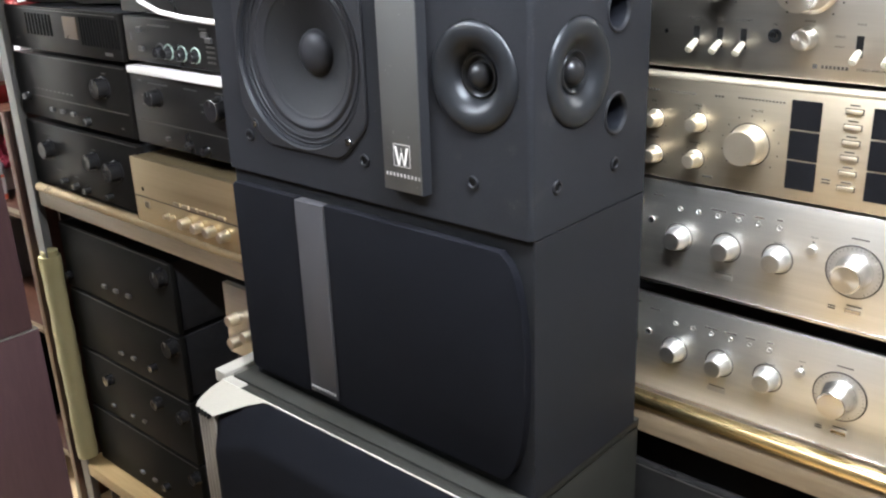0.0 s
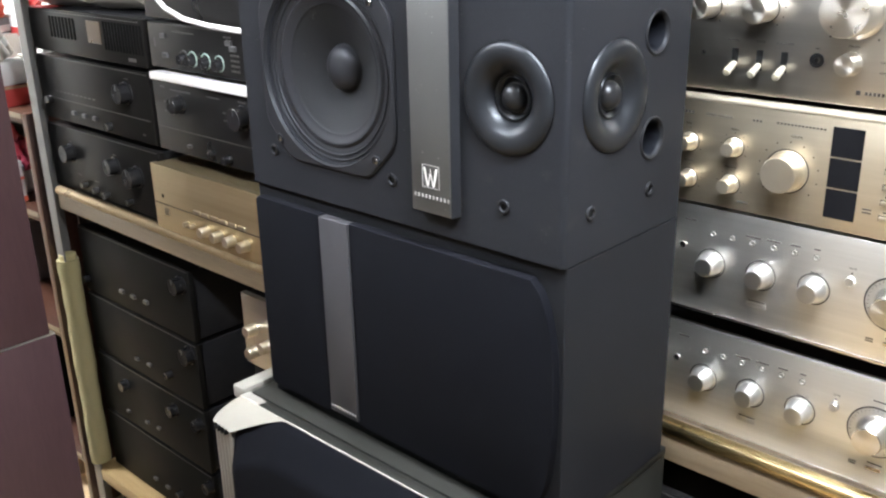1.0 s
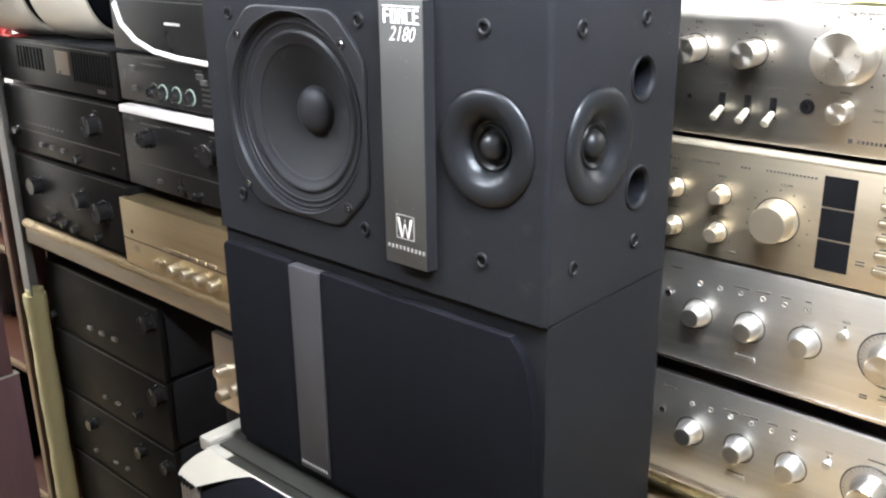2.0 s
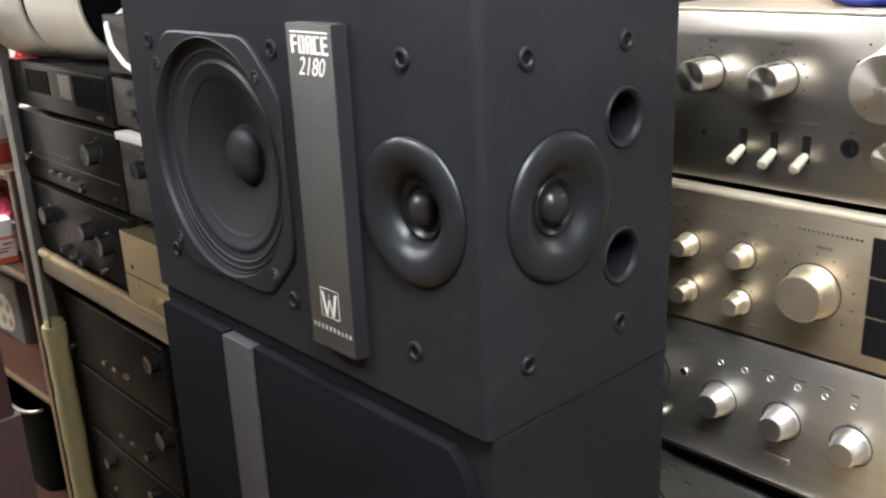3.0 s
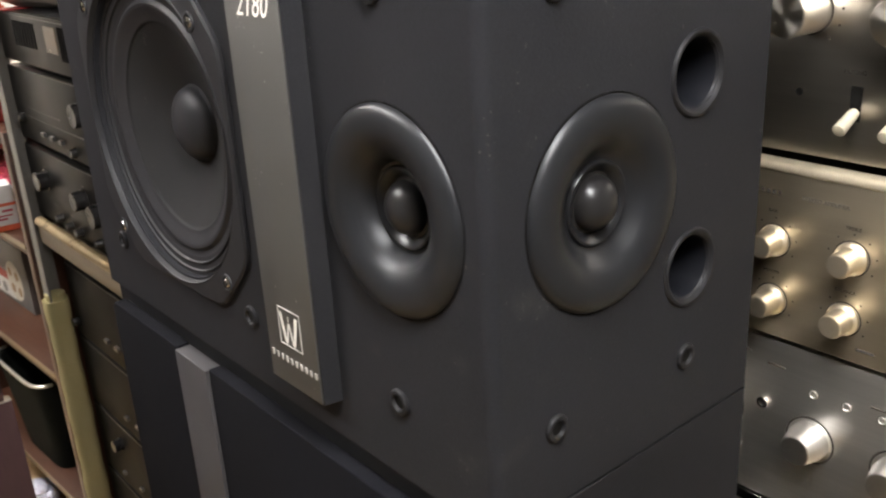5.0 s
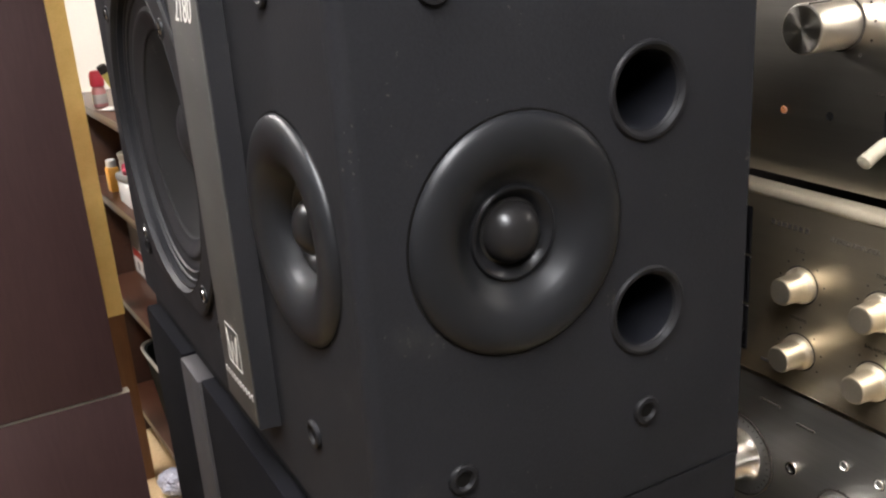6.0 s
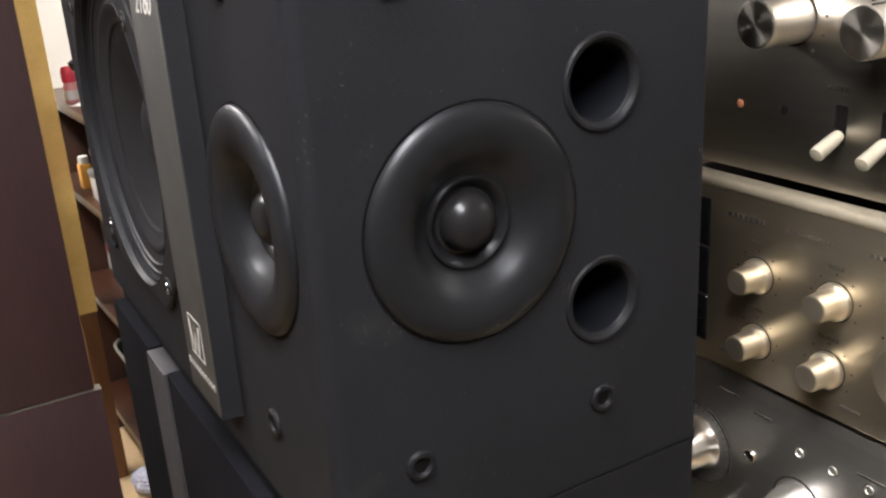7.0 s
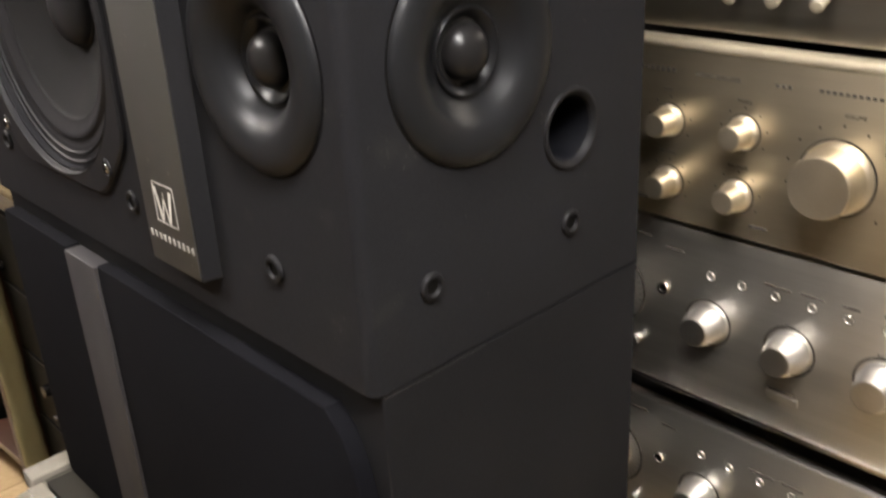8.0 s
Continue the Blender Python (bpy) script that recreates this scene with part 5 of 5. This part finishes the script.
leaning("tin_tube", -0.118, 0.032, 1.0826, 28, [(0.0150, 0.0), (0.0160, 0.002), (0.0160, 0.060), (0.0150, 0.062), (0.0002, 0.062)], M["tin"], "grey metal tin leaning on a white carton", "tin")
leaning("tin_tube", -0.142, 0.050, 1.0826, 26, [(0.0180, 0.0), (0.0190, 0.002), (0.0190, 0.064), (0.0180, 0.066), (0.0002, 0.066)], M["tin"], "wide grey tin with white stripe on a white carton", "tin", (("stripe", [(0.0193, 0.022), (0.0193, 0.040)], M["paper"]),))
cup = goods("plastic_cup", -0.242, 0.027, 0.985, "clear white tapered cup with a cyan rim", "cup")
part("cup", lathe([(0.0100, 0.0), (0.0112, 0.001), (0.0190, 0.070), (0.0180, 0.070), (0.0104, 0.004)], (0, 0, 0), "z", 32, cap_start=True), M["paper"], cup)
part("rim", lathe([(0.0192, 0.066), (0.0212, 0.067), (0.0214, 0.072), (0.0196, 0.073), (0.0180, 0.070)], (0, 0, 0), "z", 32, cap_end=False), M["cyan"], cup, "cyan rim")
leaning("glue_tube", -0.242, 0.036, 1.000, 24, [(0.0060, 0.0), (0.0085, 0.006), (0.0092, 0.090), (0.0080, 0.100), (0.0050, 0.101)], M["yellow_card"], "yellow tube with dark cap leaning in a cup", "tube", (("cap", [(0.0100, 0.096), (0.0100, 0.112), (0.0080, 0.114), (0.0002, 0.114)], M["ink"]),))
carton(-0.400, 0.160, 0.985, 0.130, 0.110, 0.125, "cream carton standing at the back of the shelf", M["cream"], ((0.060, 0.066, M["orange_red"]),))
carton(-0.330, 0.225, 0.985, 0.160, 0.090, 0.165, "white carton with red bands at the wall", M["paper"], ((0.120, 0.140, M["red"]),), 6)
carton(-0.390, 0.150, 1.1112, 0.070, 0.070, 0.035, "small dark box with white side on a cream carton", M["smoke_grey"], ((0.004, 0.020, M["paper"]),), 22)
bundle(-0.390, 0.150, 1.1474, 0.034, 0.95, 3, M["orange_red"], "crumpled bright red cloth on small boxes")
bundle(-0.330, 0.215, 1.1512, 0.030, 0.95, 5, M["red"], "crumpled red cloth bundle on a white carton")

# second board
t = goods("bottle", -0.535, 0.034, 0.765, "small orange bottle with a white cap", "bottle")
part("bottle", box(-0.016, 0.016, -0.014, 0.014, 0, 0.062, 0.004), M["orange"], t)
part("cap", lathe([(0.0125, 0.060), (0.0125, 0.078), (0.0105, 0.080)], (0, 0, 0), "z", 20, cap_start=True), M["paper"], t)
for lx, ly, hh in ((-0.440, 0.062, 0.112), (-0.350, 0.110, 0.128)):
    t = goods("jar", lx, ly, 0.765, "glass-grey jar with a dented tin lid", "jar")
    part("jar", lathe([(0.025, 0.0), (0.028, 0.005), (0.028, hh - 0.022), (0.024, hh - 0.014)], (0, 0, 0), "z", 28, cap_start=True), M["tin"], t)
    part("lid", lathe([(0.029, hh - 0.015), (0.030, hh - 0.002), (0.026, hh), (0.0002, hh)], (0, 0, 0), "z", 28, cap_start=True), M["lever"], t)
tray, bx = carton(-0.310, 0.075, 0.765, 0.240, 0.110, 0.052, "white open carton tray with red cloths in it", M["paper"])
for lx, ly, r, sd in ((-0.350, 0.068, 0.046, 0), (-0.275, 0.072, 0.052, 1), (-0.215, 0.080, 0.044, 2)):
    bundle(lx, ly, 0.8182, r, 0.92, sd, M["red"] if sd == 1 else M["pink"], "crumpled crimson cloth bundle in a white tray")
t = goods("plastic_sheet", -0.360, 0.032, 0.8182, "grey folded plastic sheet among red cloths", "sheet", 8)
part("sheet", box(-0.06, 0.07, -0.012, 0.03, 0.0, 0.022, 0.008), M["smoke_grey"], t)
t = goods("plastic_sheet", -0.200, 0.034, 0.8182, "pale lilac plastic wrapping beside red cloths", "sheet", -10)
part("sheet", box(-0.03, 0.03, -0.014, 0.03, 0.0, 0.020, 0.008), M["foil"], t)
t, b = carton(-0.150, 0.012, 0.765, 0.050, 0.046, 0.094, "white carton with orange-red printed bands", M["paper"], ((0.001, 0.013, M["orange_red"]), (0.052, 0.058, M["orange_red"])), -8)
for z0, z1, y0, y1 in ((0.024, 0.028, -0.018, 0.004), (0.031, 0.034, -0.012, 0.014), (0.040, 0.045, -0.004, 0.016)):
    part("printed_mark", box(0.0248, 0.0256, y0, y1, z0, z1), M["pink"], b)

# third board
t, b = carton(-0.530, 0.165, 0.485, 0.385, 0.160, 0.160, "grey appliance box with a white and red sticker", M["smoke_grey"])
part("lid_panel", box(-0.188, 0.188, -0.076, 0.076, 0.1614, 0.1630), M["tin"], b, "pale grey lid")
part("sticker", box(-0.170, 0.085, -0.0812, -0.0795, 0.010, 0.078), M["paper"], b, "white sticker")
part("sticker_band", box(-0.168, 0.060, -0.0818, -0.0810, 0.056, 0.078), M["red"], b)
part("round_sticker", lathe([(0.050, 0.0814), (0.0002, 0.0822)], (0.105, 0.0, 0.064), "-y", 36), M["cream"], b, "round cream sticker")
for ix in (-0.135, -0.080, -0.025, 0.025):
    part("sticker_picture", lathe([(0.014, 0.0814), (0.0002, 0.0820)], (ix, 0.0, 0.030), "-y", 16), M["smoke_grey"], b)
for ix, iz in ((0.085, 0.084), (0.125, 0.080), (0.090, 0.044), (0.130, 0.042)):
    part("sticker_picture", lathe([(0.012, 0.0820), (0.0002, 0.0826)], (ix, 0.0, iz), "-y", 20), M["card"], b)

# lowest board
t = goods("storage_bin", -0.315, 0.100, 0.150, "dark plastic bin with a pale rim handle", "bin")
bm = bmesh.new()
lo, hi, hi2, lo2 = [], [], [], []
for i in range(32):
    a = 2 * math.pi * i / 32
    e = lambda w, d: (w * math.copysign(abs(math.cos(a)) ** 0.35, math.cos(a)), d * math.copysign(abs(math.sin(a)) ** 0.35, math.sin(a)))
    x1, y1 = e(0.115, 0.075)
    x2, y2 = e(0.140, 0.100)
    x3, y3 = e(0.133, 0.093)
    x4, y4 = e(0.108, 0.068)
    lo.append((x1, y1, 0.0)), hi.append((x2, y2, 0.232)), hi2.append((x3, y3, 0.230)), lo2.append((x4, y4, 0.012))
bn = part("bin", rings([lo, hi, hi2, lo2], bm, True, True), M["bin"], t)
rim = [(0.142 * math.copysign(abs(math.cos(a)) ** 0.35, math.cos(a)), 0.102 * math.copysign(abs(math.sin(a)) ** 0.35, math.sin(a)), 0.2345) for a in [math.pi * 1.08 + math.pi * 0.84 * i / 24 for i in range(25)]]
part("rim_handle", tube(rim, 0.0040, 8), M["tin"], bn)

ball = thing("crumpled_paper", -2.285, 0.792, 0.0, "crumpled silvery blue paper ball on the tan floor", "paper")
bm = bmesh.new()
bmesh.ops.create_icosphere(bm, subdivisions=4, radius=0.040)
for v in bm.verts:
    v.co *= 1 + 0.22 * noise.noise(v.co * 45) + 0.16 * abs(noise.noise(v.co * 110)) + 0.10 * noise.noise(v.co * 260)
    v.co = Vector((v.co.x * 1.2, v.co.y, max(v.co.z * 0.75 + 0.030, 0.0))) + Vector((-2.285, 0.792, 0.0))
part("paper", bm, M["foil"], ball, flat=True)

# ---- floor tiles ----
TS = 0.30
tile = bpy.data.meshes.new("tile")
tb = box(-TS / 2 + 0.0015, TS / 2 - 0.0015, -TS / 2 + 0.0015, TS / 2 - 0.0015, -0.008, 0.0, 0.001, 1)
tb.to_mesh(tile)
tb.free()
tile.materials.append(M["floor"])
fl = bpy.data.objects["floor"]
for i in range(16):
    for j in range(10):
        ob = new("tile", tile)
        ob.location = (RX0 + 0.15 + i * TS, RY0 + 0.13 + j * TS + 0.13, 0.0)
        ob.parent = fl
